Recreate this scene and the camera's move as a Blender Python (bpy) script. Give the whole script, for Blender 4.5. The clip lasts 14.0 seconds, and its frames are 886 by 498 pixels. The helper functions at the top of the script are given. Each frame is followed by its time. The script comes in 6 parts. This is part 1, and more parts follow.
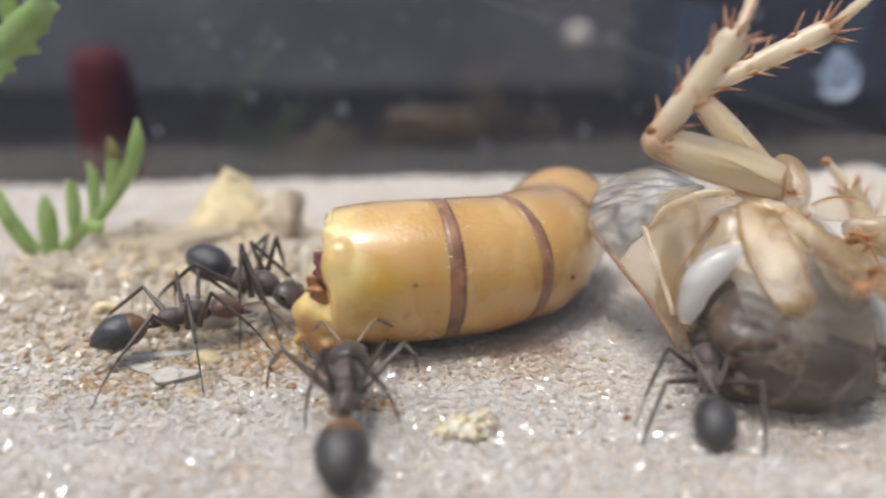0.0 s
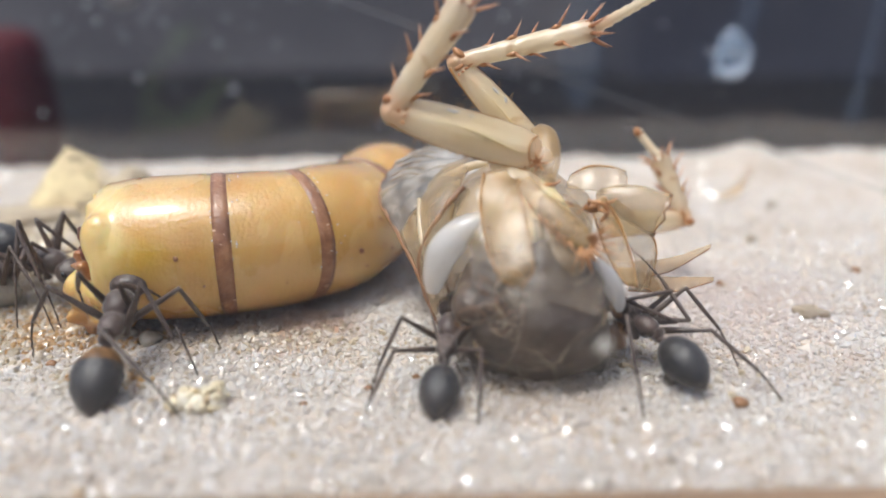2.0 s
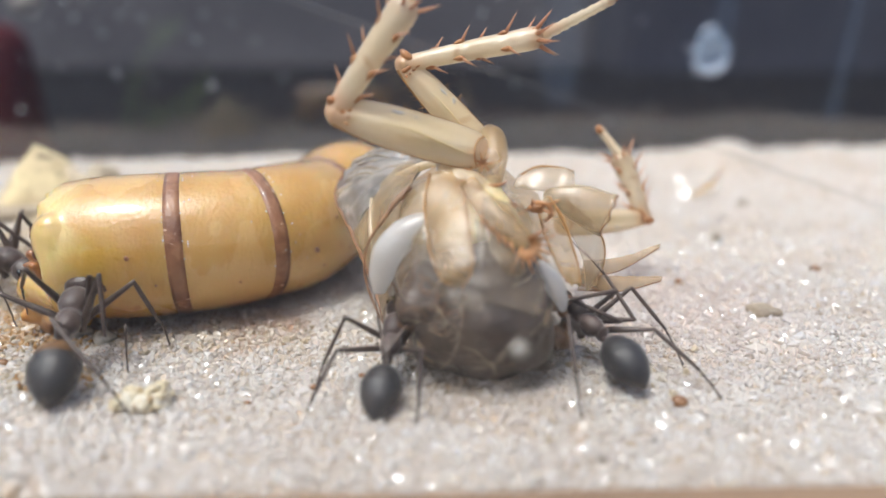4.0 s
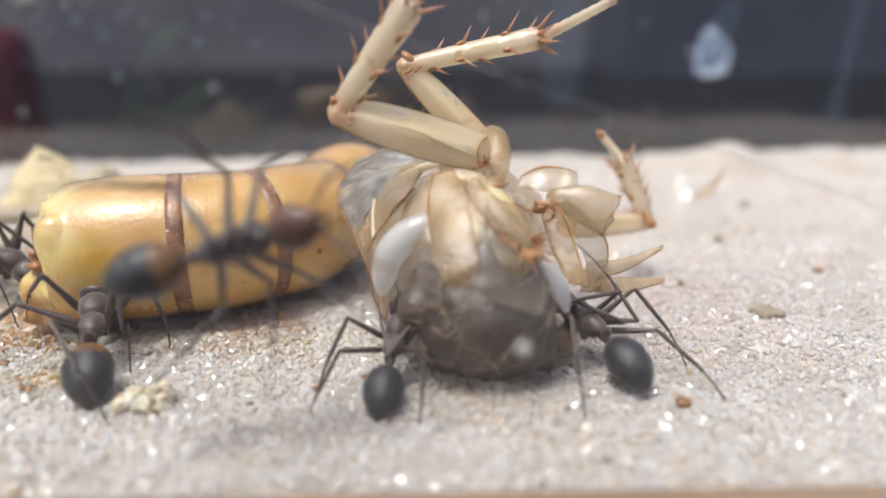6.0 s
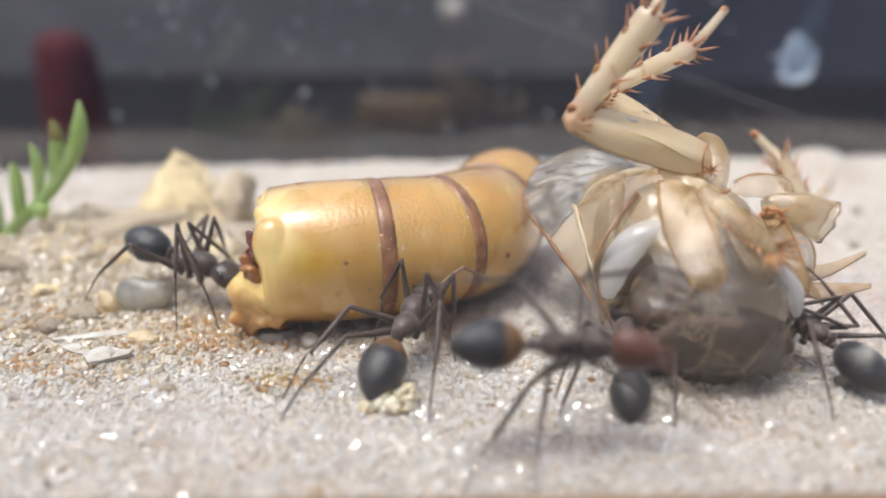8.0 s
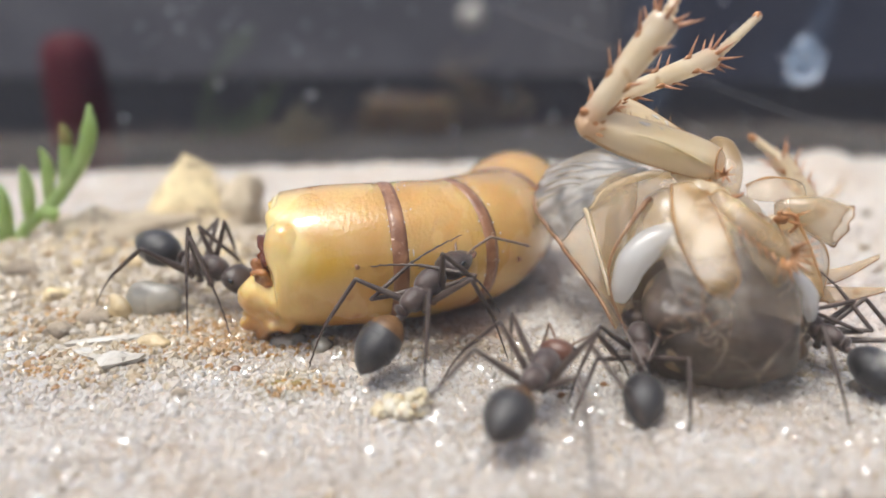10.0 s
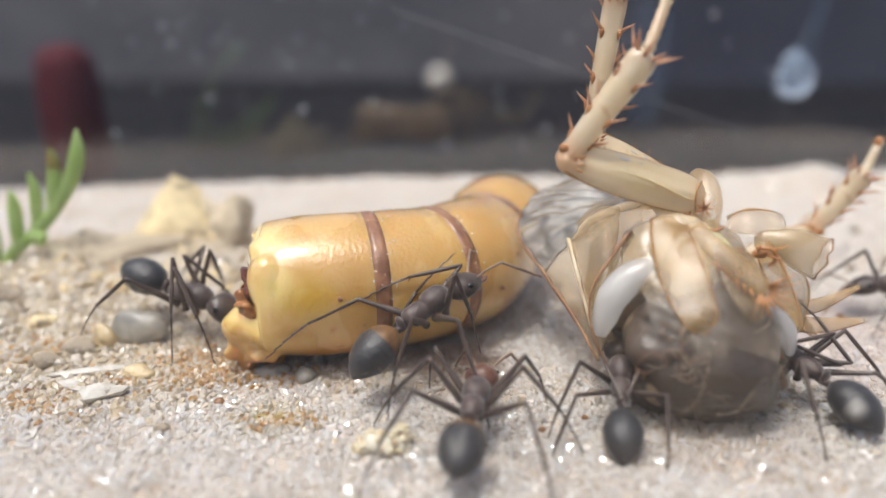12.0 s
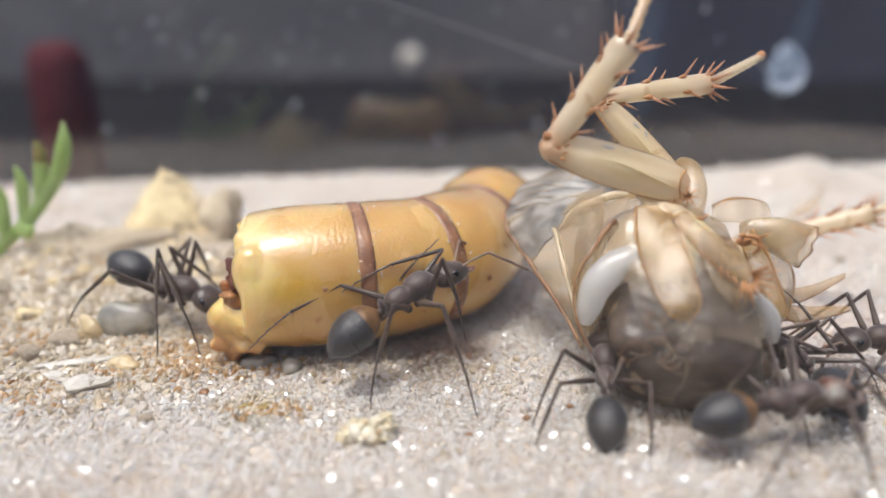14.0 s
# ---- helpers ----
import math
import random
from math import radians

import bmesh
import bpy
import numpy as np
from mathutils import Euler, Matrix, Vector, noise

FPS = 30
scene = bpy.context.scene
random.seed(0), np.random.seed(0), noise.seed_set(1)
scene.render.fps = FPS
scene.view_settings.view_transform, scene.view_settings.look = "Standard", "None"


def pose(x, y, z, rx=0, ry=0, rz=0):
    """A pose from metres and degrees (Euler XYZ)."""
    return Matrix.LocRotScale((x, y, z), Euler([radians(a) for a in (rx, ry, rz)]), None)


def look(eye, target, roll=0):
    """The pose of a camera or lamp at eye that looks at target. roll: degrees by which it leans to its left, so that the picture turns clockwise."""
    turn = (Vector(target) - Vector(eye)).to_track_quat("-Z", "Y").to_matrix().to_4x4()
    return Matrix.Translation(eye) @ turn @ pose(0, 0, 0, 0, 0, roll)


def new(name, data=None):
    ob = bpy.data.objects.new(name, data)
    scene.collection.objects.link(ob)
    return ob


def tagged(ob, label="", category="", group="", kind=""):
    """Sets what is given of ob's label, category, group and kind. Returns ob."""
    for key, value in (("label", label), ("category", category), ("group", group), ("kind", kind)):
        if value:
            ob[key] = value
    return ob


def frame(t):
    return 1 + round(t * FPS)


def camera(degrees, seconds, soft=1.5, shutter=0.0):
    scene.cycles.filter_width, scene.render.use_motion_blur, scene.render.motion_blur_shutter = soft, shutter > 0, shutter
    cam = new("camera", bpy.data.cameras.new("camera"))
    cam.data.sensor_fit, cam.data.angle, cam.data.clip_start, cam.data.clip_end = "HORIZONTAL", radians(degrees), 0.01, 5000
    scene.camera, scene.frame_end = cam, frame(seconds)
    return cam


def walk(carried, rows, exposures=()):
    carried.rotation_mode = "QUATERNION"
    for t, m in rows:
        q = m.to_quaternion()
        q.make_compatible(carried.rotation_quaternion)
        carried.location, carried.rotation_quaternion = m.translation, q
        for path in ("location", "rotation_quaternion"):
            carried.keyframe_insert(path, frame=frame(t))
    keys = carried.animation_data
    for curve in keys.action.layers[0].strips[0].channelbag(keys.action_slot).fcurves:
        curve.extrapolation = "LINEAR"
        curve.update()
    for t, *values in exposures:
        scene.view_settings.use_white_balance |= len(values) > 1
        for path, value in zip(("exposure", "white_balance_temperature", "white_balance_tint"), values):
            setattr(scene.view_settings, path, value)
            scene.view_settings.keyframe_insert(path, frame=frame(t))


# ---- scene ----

K = 0.001                                   # the plan below is in millimetres


def mm(x, y, z, rx=0, ry=0, rz=0):
    return pose(x * K, y * K, z * K, rx, ry, rz)


# ---------------------------------------------------------------- camera
cam = camera(68.68, 14.0, soft=1.6, shutter=0.3)
cam.data.dof.use_dof = True
cam.data.dof.focus_distance = 0.0280
cam.data.dof.aperture_fstop = 24.0
PITCH, ROLL = -17.92, -0.335
PATH = [  # seconds, x, y, z in mm, yaw, pitch, roll
    (0.0, 0.00, 0.18, 13.49, 1.30, 1.06, 0.13),
    (0.3, 3.75, 0.15, 13.65, 0.88, 0.85, 0.14),
    (0.5, 6.42, 0.10, 13.90, 0.58, 0.70, 0.16),
    (1.0, 8.18, 0.01, 13.28, 0.07, 0.32, 0.11),
    (1.5, 8.64, -0.15, 13.08, -0.10, 0.01, -0.11),
    (2.0, 9.28, 0.20, 12.83, -0.33, -0.12, -0.02),
    (2.5, 9.85, -0.06, 13.03, -0.06, -0.43, -0.26),
    (3.0, 10.95, 0.01, 13.20, -0.34, -0.72, -0.11),
    (3.2, 11.40, 0.06, 13.19, -0.40, -0.75, -0.06),
    (5.5, 11.19, 0.10, 12.93, -0.52, -0.30, 0.08),
    (6.0, 11.24, 0.10, 12.98, -0.47, -0.34, 0.06),
    (6.5, 11.23, 0.07, 13.10, -0.44, -0.45, 0.04),
    (7.0, 10.77, 0.06, 13.05, -0.40, -0.15, 0.00),
    (7.2, 9.08, 0.01, 13.10, -0.38, -0.10, 0.02),
    (7.5, 5.80, -0.15, 13.23, -0.24, -0.16, 0.13),
    (8.0, 2.34, -0.25, 13.18, -0.10, 0.00, 0.20),
    (8.2, 1.85, -0.27, 13.20, 0.00, 0.00, 0.15),
    (10.3, 2.10, -0.15, 13.35, 0.30, 0.08, 0.00),
    (10.5, 2.34, -0.23, 13.64, 0.32, -0.10, -0.06),
    (11.0, 2.51, -0.28, 13.94, 0.29, 0.01, -0.07),
    (11.5, 2.46, -0.08, 14.25, 0.09, 0.18, 0.01),
    (12.0, 2.69, 0.13, 14.59, 0.08, 0.20, -0.04),
    (12.5, 2.73, 0.19, 14.53, 0.12, 0.31, -0.04),
    (13.0, 2.84, 0.11, 14.13, -0.04, 0.47, -0.09),
    (13.5, 3.17, -0.07, 14.08, -0.17, 0.28, -0.07),
    (14.0, 3.22, 0.06, 14.19, -0.15, 0.10, -0.14),
]
walk(cam, [(t, mm(x, y, z, 0, 0, yaw) @ pose(0, 0, 0, 90 + PITCH + pitch) @ pose(0, 0, 0, 0, 0, ROLL + roll))
           for t, x, y, z, yaw, pitch, roll in PATH], exposures=((0.0, 0.34, 6100, 5), (1.0, 0.42, 6100, 5), (3.0, 0.50, 6050, 4), (7.0, 0.52, 6100, 5), (11.0, 0.53, 6200, 5), (14.0, 0.51, 6200, 6)))

# ---------------------------------------------------------------- light
SUN_FROM = Vector((-0.24, -0.20, 1.0))
world = bpy.data.worlds.new("sky")
scene.world = world
world.use_nodes = True
wn = world.node_tree.nodes
sky = wn.new("ShaderNodeTexSky")
sky.sky_type = "NISHITA"
sky.sun_disc = False
sky.air_density, sky.dust_density, sky.ozone_density = 0.6, 6.0, 0.3
sky.sun_elevation = math.atan2(SUN_FROM.z, math.hypot(SUN_FROM.x, SUN_FROM.y))
sky.sun_rotation = math.atan2(SUN_FROM.x, SUN_FROM.y)
world.node_tree.links.new(sky.outputs[0], wn["Background"].inputs[0])
wn["Background"].inputs[1].default_value = 0.15
sun = new("sun", bpy.data.lights.new("sun", "SUN"))
sun.data.energy = 1.35
sun.data.angle = radians(12.0)
sun.data.color = (1.0, 0.98, 0.955)
sun.matrix_world = look(SUN_FROM * 0.3, (0, 0, 0))


# ---------------------------------------------------------------- materials
def material(name, color, rough=0.5, color2=None, scale=2.0, detail=4.0, bump=0.0, bump_scale=8.0, metal=0.0, sss=0.0,
             sss_radius=(0.8, 0.5, 0.3), coat=0.0, trans=0.0, per_object=0.0, per_island=None, spots=None, glass_mix=0.0,
             stretch=(1, 1, 1), spec=0.5, contrast=(0.35, 0.65), sheen=0.0,
             thin=0.0, thin_color=(0.9, 0.7, 0.42), island_share=0.8, patches=(), gloss=0.0):
    """A surface whose colour runs between two tones in noise; scale is in waves per millimetre."""
    m = bpy.data.materials.new(name)
    m.use_nodes = True
    nt = m.node_tree
    n, ln = nt.nodes, nt.links.new
    b = n["Principled BSDF"]
    tc = n.new("ShaderNodeTexCoord")
    mp = n.new("ShaderNodeMapping")
    mp.inputs["Scale"].default_value = [1000 * v for v in stretch]
    ln(tc.outputs["Object"], mp.inputs[0])

    def noise_node(s, d):
        t = n.new("ShaderNodeTexNoise")
        t.inputs["Scale"].default_value = s
        t.inputs["Detail"].default_value = d
        ln(mp.outputs[0], t.inputs["Vector"])
        return t

    def mixed(fac, a, c):
        x = n.new("ShaderNodeMix")
        x.data_type = "RGBA"
        if isinstance(fac, float):
            x.inputs[0].default_value = fac
        else:
            ln(fac, x.inputs[0])
        for sock, v in ((x.inputs[6], a), (x.inputs[7], c)):
            if isinstance(v, tuple):
                sock.default_value = (*v, 1)
            else:
                ln(v, sock)
        return x.outputs[2]

    def ramp(src, lo, hi):
        r = n.new("ShaderNodeMapRange")
        r.inputs[1].default_value, r.inputs[2].default_value = lo, hi
        ln(src, r.inputs[0])
        return r.outputs[0]

    col = color
    big = noise_node(scale, detail)
    col = mixed(ramp(big.outputs[0], *contrast), color, color2 or tuple(v * 0.8 for v in color))
    if per_island:
        g = n.new("ShaderNodeNewGeometry")
        cr = n.new("ShaderNodeValToRGB")
        cr.color_ramp.interpolation = "CONSTANT"
        el = cr.color_ramp.elements
        for k, (at, c) in enumerate(per_island):
            e = el[k] if k < 2 else el.new(at)
            e.position = at
            e.color = (*c, 1)
        ln(g.outputs["Random Per Island"], cr.inputs[0])
        col = mixed(island_share, col, cr.outputs[0])
    if spots:
        v = noise_node(spots[1], 2.0)
        col = mixed(ramp(v.outputs[0], spots[2], spots[2] + 0.06), col, spots[0])
    for tone, centre, radius, share, *soft in patches:   # stains, fat showing through and painted-in shade, with ragged edges
        lo, hi = (0.6, 1.6) if not soft else (0.9, 1.12)
        ds = n.new("ShaderNodeVectorMath")
        ds.operation = "DISTANCE"
        ds.inputs[1].default_value = [v * K for v in centre]
        ln(tc.outputs["Object"], ds.inputs[0])
        ad = n.new("ShaderNodeMath")
        ad.operation = "MULTIPLY_ADD"
        ln(noise_node(0.6, 5.0).outputs[0], ad.inputs[0])
        ad.inputs[1].default_value = radius * K * 0.9
        ln(ds.outputs["Value"], ad.inputs[2])
        mr = n.new("ShaderNodeMapRange")
        mr.interpolation_type = "SMOOTHSTEP"
        for i, v in enumerate((radius * K * hi, radius * K * lo, 0.0, share)):
            mr.inputs[i + 1].default_value = v
        ln(ad.outputs[0], mr.inputs[0])
        col = mixed(mr.outputs[0], col, tone)
    ln(col, b.inputs["Base Color"])
    rr = n.new("ShaderNodeMapRange")
    rr.inputs[3].default_value, rr.inputs[4].default_value = max(rough - 0.1, 0.02), min(rough + 0.12, 1)
    ln(big.outputs[0], rr.inputs[0])
    ln(rr.outputs[0], b.inputs["Roughness"])
    b.inputs["Metallic"].default_value = metal
    b.inputs["Specular IOR Level"].default_value = spec
    b.inputs["Coat Weight"].default_value = coat
    b.inputs["Coat Roughness"].default_value = 0.12
    b.inputs["Sheen Weight"].default_value = sheen
    b.inputs["Transmission Weight"].default_value = trans
    if sss:
        b.inputs["Subsurface Weight"].default_value = sss
        b.inputs["Subsurface Radius"].default_value = sss_radius
        b.inputs["Subsurface Scale"].default_value = K
    if bump:
        bn = n.new("ShaderNodeBump")
        bn.inputs["Strength"].default_value = bump
        bn.inputs["Distance"].default_value = 0.0002
        ln(noise_node(bump_scale, 5.0).outputs[0], bn.inputs["Height"])
        ln(bn.outputs[0], b.inputs["Normal"])
    last = b.outputs[0]
    if thin or glass_mix:
        b.inputs["Coat Weight"].default_value = 0.0
    if thin:                                  # light shines through from behind
        tl = n.new("ShaderNodeBsdfTranslucent")
        tl.inputs[0].default_value = (*thin_color, 1)
        mt = n.new("ShaderNodeMixShader")
        mt.inputs[0].default_value = thin
        ln(last, mt.inputs[1])
        ln(tl.outputs[0], mt.inputs[2])
        last = mt.outputs[0]
        ln(last, n["Material Output"].inputs[0])
    if glass_mix:
        tr = n.new("ShaderNodeBsdfTransparent")
        mx = n.new("ShaderNodeMixShader")
        mx.inputs[0].default_value = glass_mix
        ln(last, mx.inputs[1])
        ln(tr.outputs[0], mx.inputs[2])
        last = mx.outputs[0]
        ln(last, n["Material Output"].inputs[0])
    if gloss:                                 # glassy outer skin over it all
        fr, gl, mg, pw, sc = (n.new("ShaderNode" + k) for k in ("LayerWeight", "BsdfGlossy", "MixShader", "Math", "Math"))
        fr.inputs["Blend"].default_value = 0.5
        pw.operation, sc.operation = "POWER", "MULTIPLY_ADD"
        pw.inputs[1].default_value = 3.5
        sc.inputs[1].default_value, sc.inputs[2].default_value = gloss, 0.05
        ln(fr.outputs["Facing"], pw.inputs[0])
        ln(pw.outputs[0], sc.inputs[0])
        gl.inputs["Roughness"].default_value = max(0.10, rough)
        if bump:
            ln(bn.outputs[0], gl.inputs["Normal"])
            ln(bn.outputs[0], fr.inputs["Normal"])
        ln(sc.outputs[0], mg.inputs[0])
        ln(last, mg.inputs[1])
        ln(gl.outputs[0], mg.inputs[2])
        ln(mg.outputs[0], n["Material Output"].inputs[0])
    return m


def pane_material(name, gloss, tint=(1, 1, 1), dust=0.0):
    """Clear sheet: most light goes straight through, a fixed share is mirrored."""
    m = bpy.data.materials.new(name)
    m.use_nodes = True
    n, ln = m.node_tree.nodes, m.node_tree.links.new
    n.remove(n["Principled BSDF"])
    tr, gl, mx = n.new("ShaderNodeBsdfTransparent"), n.new("ShaderNodeBsdfGlossy"), n.new("ShaderNodeMixShader")
    tr.inputs[0].default_value = (*tint, 1)
    gl.inputs["Roughness"].default_value = 0.02
    mx.inputs[0].default_value = gloss
    ln(tr.outputs[0], mx.inputs[1])
    ln(gl.outputs[0], mx.inputs[2])
    last = mx.outputs[0]
    if dust:                                  # fine dust that scatters a little daylight
        tl, md = n.new("ShaderNodeBsdfTranslucent"), n.new("ShaderNodeMixShader")
        tl.inputs[0].default_value = (0.9, 0.92, 0.95, 1)
        md.inputs[0].default_value = dust
        ln(last, md.inputs[1])
        ln(tl.outputs[0], md.inputs[2])
        last = md.outputs[0]
    ln(last, n["Material Output"].inputs[0])
    return m


SAND_TONES = [(0.0, (0.90, 0.85, 0.77)), (0.25, (0.84, 0.76, 0.66)), (0.42, (0.94, 0.915, 0.87)), (0.70, (0.78, 0.67, 0.54)),
              (0.79, (0.84, 0.73, 0.64)), (0.90, (0.66, 0.59, 0.50)), (0.97, (0.54, 0.38, 0.22)), (0.992, (0.14, 0.11, 0.09))]
M_SAND = material("pale_sand", (0.535, 0.468, 0.395), 0.85, (0.43, 0.36, 0.29), scale=0.22, detail=9, bump=0.45, bump_scale=5.0, spec=0.15, sss=0.5, sss_radius=(0.6, 0.5, 0.4),
                  spots=((0.46, 0.33, 0.21), 0.9, 0.68), patches=(((0.46, 0.26, 0.13), (-8.6, 28.2, 0.3), 3.2, 0.8), ((0.52, 0.38, 0.25), (-13.5, 30, 0.5), 5.0, 0.5), ((0.50, 0.36, 0.25), (13, 22.5, 0), 4.0, 0.45),
                           # browns under and right of the larva: stain, with its shade painted in
                           ((0.52, 0.36, 0.24), (1.5, 28.5, 0), 4.5, 0.5), ((0.52, 0.42, 0.27), (-19, 38, 1), 7.5, 0.7), ((0.56, 0.45, 0.29), (-15, 29.5, 0.3), 5.0, 0.6), ((0.40, 0.33, 0.17), (-4.5, 23.3, 0), 1.7, 0.55), ((0.44, 0.29, 0.17), (-3.5, 27.4, 0), 2.6, 0.6), ((0.74, 0.60, 0.54), (23, 30, 0), 9.0, 0.45), ((0.36, 0.17, 0.09), (3.5, 28.0, 0), 2.8, 0.55)))
M_GRAIN = material("quartz_grain", (0.90, 0.85, 0.78), 0.10, (0.74, 0.63, 0.50), scale=0.22, detail=6, per_island=SAND_TONES, spec=0.5, sss=0.6, thin=0.2, thin_color=(0.92, 0.86, 0.76), sss_radius=(0.6, 0.5, 0.4), glass_mix=0.25, gloss=0.10, island_share=0.7, contrast=(0.42, 0.66),
                   patches=(((0.46, 0.26, 0.13), (-8.6, 28.2, 0.3), 3.2, 0.8), ((0.52, 0.38, 0.25), (-13.5, 30, 0.5), 5.0, 0.5), ((0.50, 0.36, 0.25), (13, 22.5, 0), 4.0, 0.45),
                            # same browns by the larva: stain plus shade painted into the grains
                            ((0.52, 0.36, 0.24), (1.5, 28.5, 0), 4.5, 0.5), ((0.52, 0.42, 0.27), (-19, 38, 1), 7.5, 0.7), ((0.56, 0.45, 0.29), (-15, 29.5, 0.3), 5.0, 0.6), ((0.40, 0.33, 0.17), (-4.5, 23.3, 0), 1.7, 0.55), ((0.44, 0.29, 0.17), (-3.5, 27.4, 0), 2.6, 0.6), ((0.74, 0.60, 0.54), (23, 30, 0), 9.0, 0.45), ((0.36, 0.17, 0.09), (3.5, 28.0, 0), 2.8, 0.55)))
M_CRUMB = material("ochre_crumb", (0.66, 0.56, 0.41), 0.3, (0.50, 0.39, 0.25), scale=0.6, spec=0.6, island_share=0.65, thin=0.2, thin_color=(0.80, 0.66, 0.42), glass_mix=0.3, gloss=0.12,
                   per_island=[(0.0, (0.68, 0.59, 0.43)), (0.3, (0.80, 0.74, 0.63)), (0.5, (0.55, 0.42, 0.25)), (0.60, (0.36, 0.30, 0.24)),
                               (0.70, (0.86, 0.82, 0.74))])
M_AMBER = material("amber_crumb", (0.50, 0.29, 0.11), 0.2, (0.62, 0.43, 0.22), scale=0.8, spec=0.8, island_share=0.7, thin=0.35, thin_color=(0.66, 0.44, 0.20), gloss=0.25,
                   per_island=[(0.0, (0.50, 0.31, 0.14)), (0.25, (0.62, 0.47, 0.28)), (0.5, (0.38, 0.21, 0.10)), (0.7, (0.72, 0.63, 0.48)), (0.88, (0.26, 0.16, 0.10))])
M_WORM = material("larva_skin", (0.50, 0.275, 0.065), 0.26, (0.66, 0.43, 0.155), scale=0.24, detail=9, bump=0.32, bump_scale=4.5,
                  stretch=(1.3, 0.9, 0.9), sss=0.45, sss_radius=(1.4, 0.7, 0.2), coat=1.0, spots=((0.42, 0.18, 0.04), 0.55, 0.71), contrast=(0.32, 0.68),
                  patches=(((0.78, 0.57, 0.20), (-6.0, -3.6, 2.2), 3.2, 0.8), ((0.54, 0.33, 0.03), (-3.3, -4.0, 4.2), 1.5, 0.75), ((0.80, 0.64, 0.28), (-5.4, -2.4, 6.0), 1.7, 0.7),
                           # the two low brown patches paint shade into the skin's underside
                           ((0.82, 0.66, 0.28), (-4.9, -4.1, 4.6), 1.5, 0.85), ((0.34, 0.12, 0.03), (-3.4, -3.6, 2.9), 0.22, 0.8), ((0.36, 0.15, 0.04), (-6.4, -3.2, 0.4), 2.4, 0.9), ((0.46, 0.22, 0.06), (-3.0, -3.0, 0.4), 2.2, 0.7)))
M_BAND = material("larva_band", (0.19, 0.08, 0.036), 0.32, (0.34, 0.165, 0.08), scale=1.4, detail=8, bump=0.4, bump_scale=5.0, coat=0.4,
                  spots=((0.66, 0.46, 0.32), 3.2, 0.66))
M_QUARTZ = material("grey_quartz", (0.34, 0.33, 0.30), 0.25, (0.52, 0.48, 0.40), scale=0.9, detail=7, bump=0.7, bump_scale=2.0, thin=0.25, thin_color=(0.6, 0.58, 0.5), glass_mix=0.25, gloss=0.4, contrast=(0.42, 0.58))
M_TORN = material("torn_flesh", (0.19, 0.10, 0.045), 0.3, (0.11, 0.05, 0.025), scale=0.9, bump=0.3, bump_scale=3.0, sss=0.3, coat=0.4)
M_FLESH = material("larva_flesh", (0.36, 0.17, 0.06), 0.3, (0.24, 0.09, 0.03), scale=0.9, bump=0.3, bump_scale=3.0, sss=0.35, coat=0.4)
M_WOUND = material("larva_wound", (0.16, 0.04, 0.015), 0.3, (0.09, 0.03, 0.02), scale=2.0, bump=0.4, bump_scale=4.0, coat=0.5)
M_CUTICLE = material("amber_cuticle", (0.68, 0.46, 0.185), 0.42, (0.50, 0.30, 0.10), scale=0.7, detail=9, bump=0.35, bump_scale=1.2,
                     thin=0.4, thin_color=(0.88, 0.62, 0.25), glass_mix=0.64, gloss=0.2)
M_PALE = material("pale_cuticle", (0.94, 0.83, 0.63), 0.28, (0.87, 0.72, 0.47), scale=0.5, detail=8, bump=0.7, bump_scale=1.5,
                  thin=0.42, thin_color=(0.99, 0.885, 0.62), glass_mix=0.22, gloss=0.45, spots=((0.58, 0.36, 0.18), 0.7, 0.72),
                  patches=(((0.72, 0.38, 0.17), (0, 0, 0), 1.1, 0.7), ((0.72, 0.38, 0.17), (6.1, 0, 0), 1.1, 0.7), ((0.78, 0.50, 0.28), (4.7, 0, 0), 0.6, 0.5)))
M_TISSUE = material("amber_tissue", (0.82, 0.67, 0.35), 0.4, (0.84, 0.73, 0.46), scale=0.6, detail=7, bump=0.5, bump_scale=1.5, sss=0.4, contrast=(0.42, 0.58))
M_LIP = material("torn_lip", (0.78, 0.58, 0.24), 0.3, (0.82, 0.68, 0.36), scale=0.5, detail=6, bump=0.4, bump_scale=1.4, sss=0.4, coat=0.4,
                 spots=((0.50, 0.22, 0.06), 0.8, 0.70))
M_PLATE = material("thin_plate", (0.74, 0.58, 0.33), 0.34, (0.50, 0.33, 0.14), scale=0.8, detail=9, bump=0.4, bump_scale=1.2,
                   thin=0.42, thin_color=(0.92, 0.72, 0.38), glass_mix=0.72, gloss=0.26)
M_SPINE = material("rust_spine", (0.35, 0.145, 0.05), 0.35, (0.45, 0.22, 0.085), scale=1.5)
M_SEAM = material("amber_seam", (0.46, 0.24, 0.09), 0.3, (0.62, 0.38, 0.16), scale=1.6, detail=6, thin=0.2, thin_color=(0.7, 0.40, 0.15), glass_mix=0.35)
M_THORN = material("pale_thorn", (0.66, 0.40, 0.26), 0.3, (0.50, 0.24, 0.12), scale=1.5, thin=0.3, thin_color=(0.8, 0.5, 0.3), glass_mix=0.1)
# white of the dots that stand in for highlights
M_GLINT = material("clear_bead", (0.93, 0.92, 0.88), 0.05, (0.85, 0.84, 0.80), scale=1.0, glass_mix=0.3, gloss=0.4)
M_VEIL = material("cloudy_veil", (0.50, 0.39, 0.25), 0.5, (0.30, 0.22, 0.135), scale=0.8, detail=9, bump=0.6, bump_scale=1.5, thin=0.4, thin_color=(0.8, 0.64, 0.42), glass_mix=0.80, gloss=0.04)
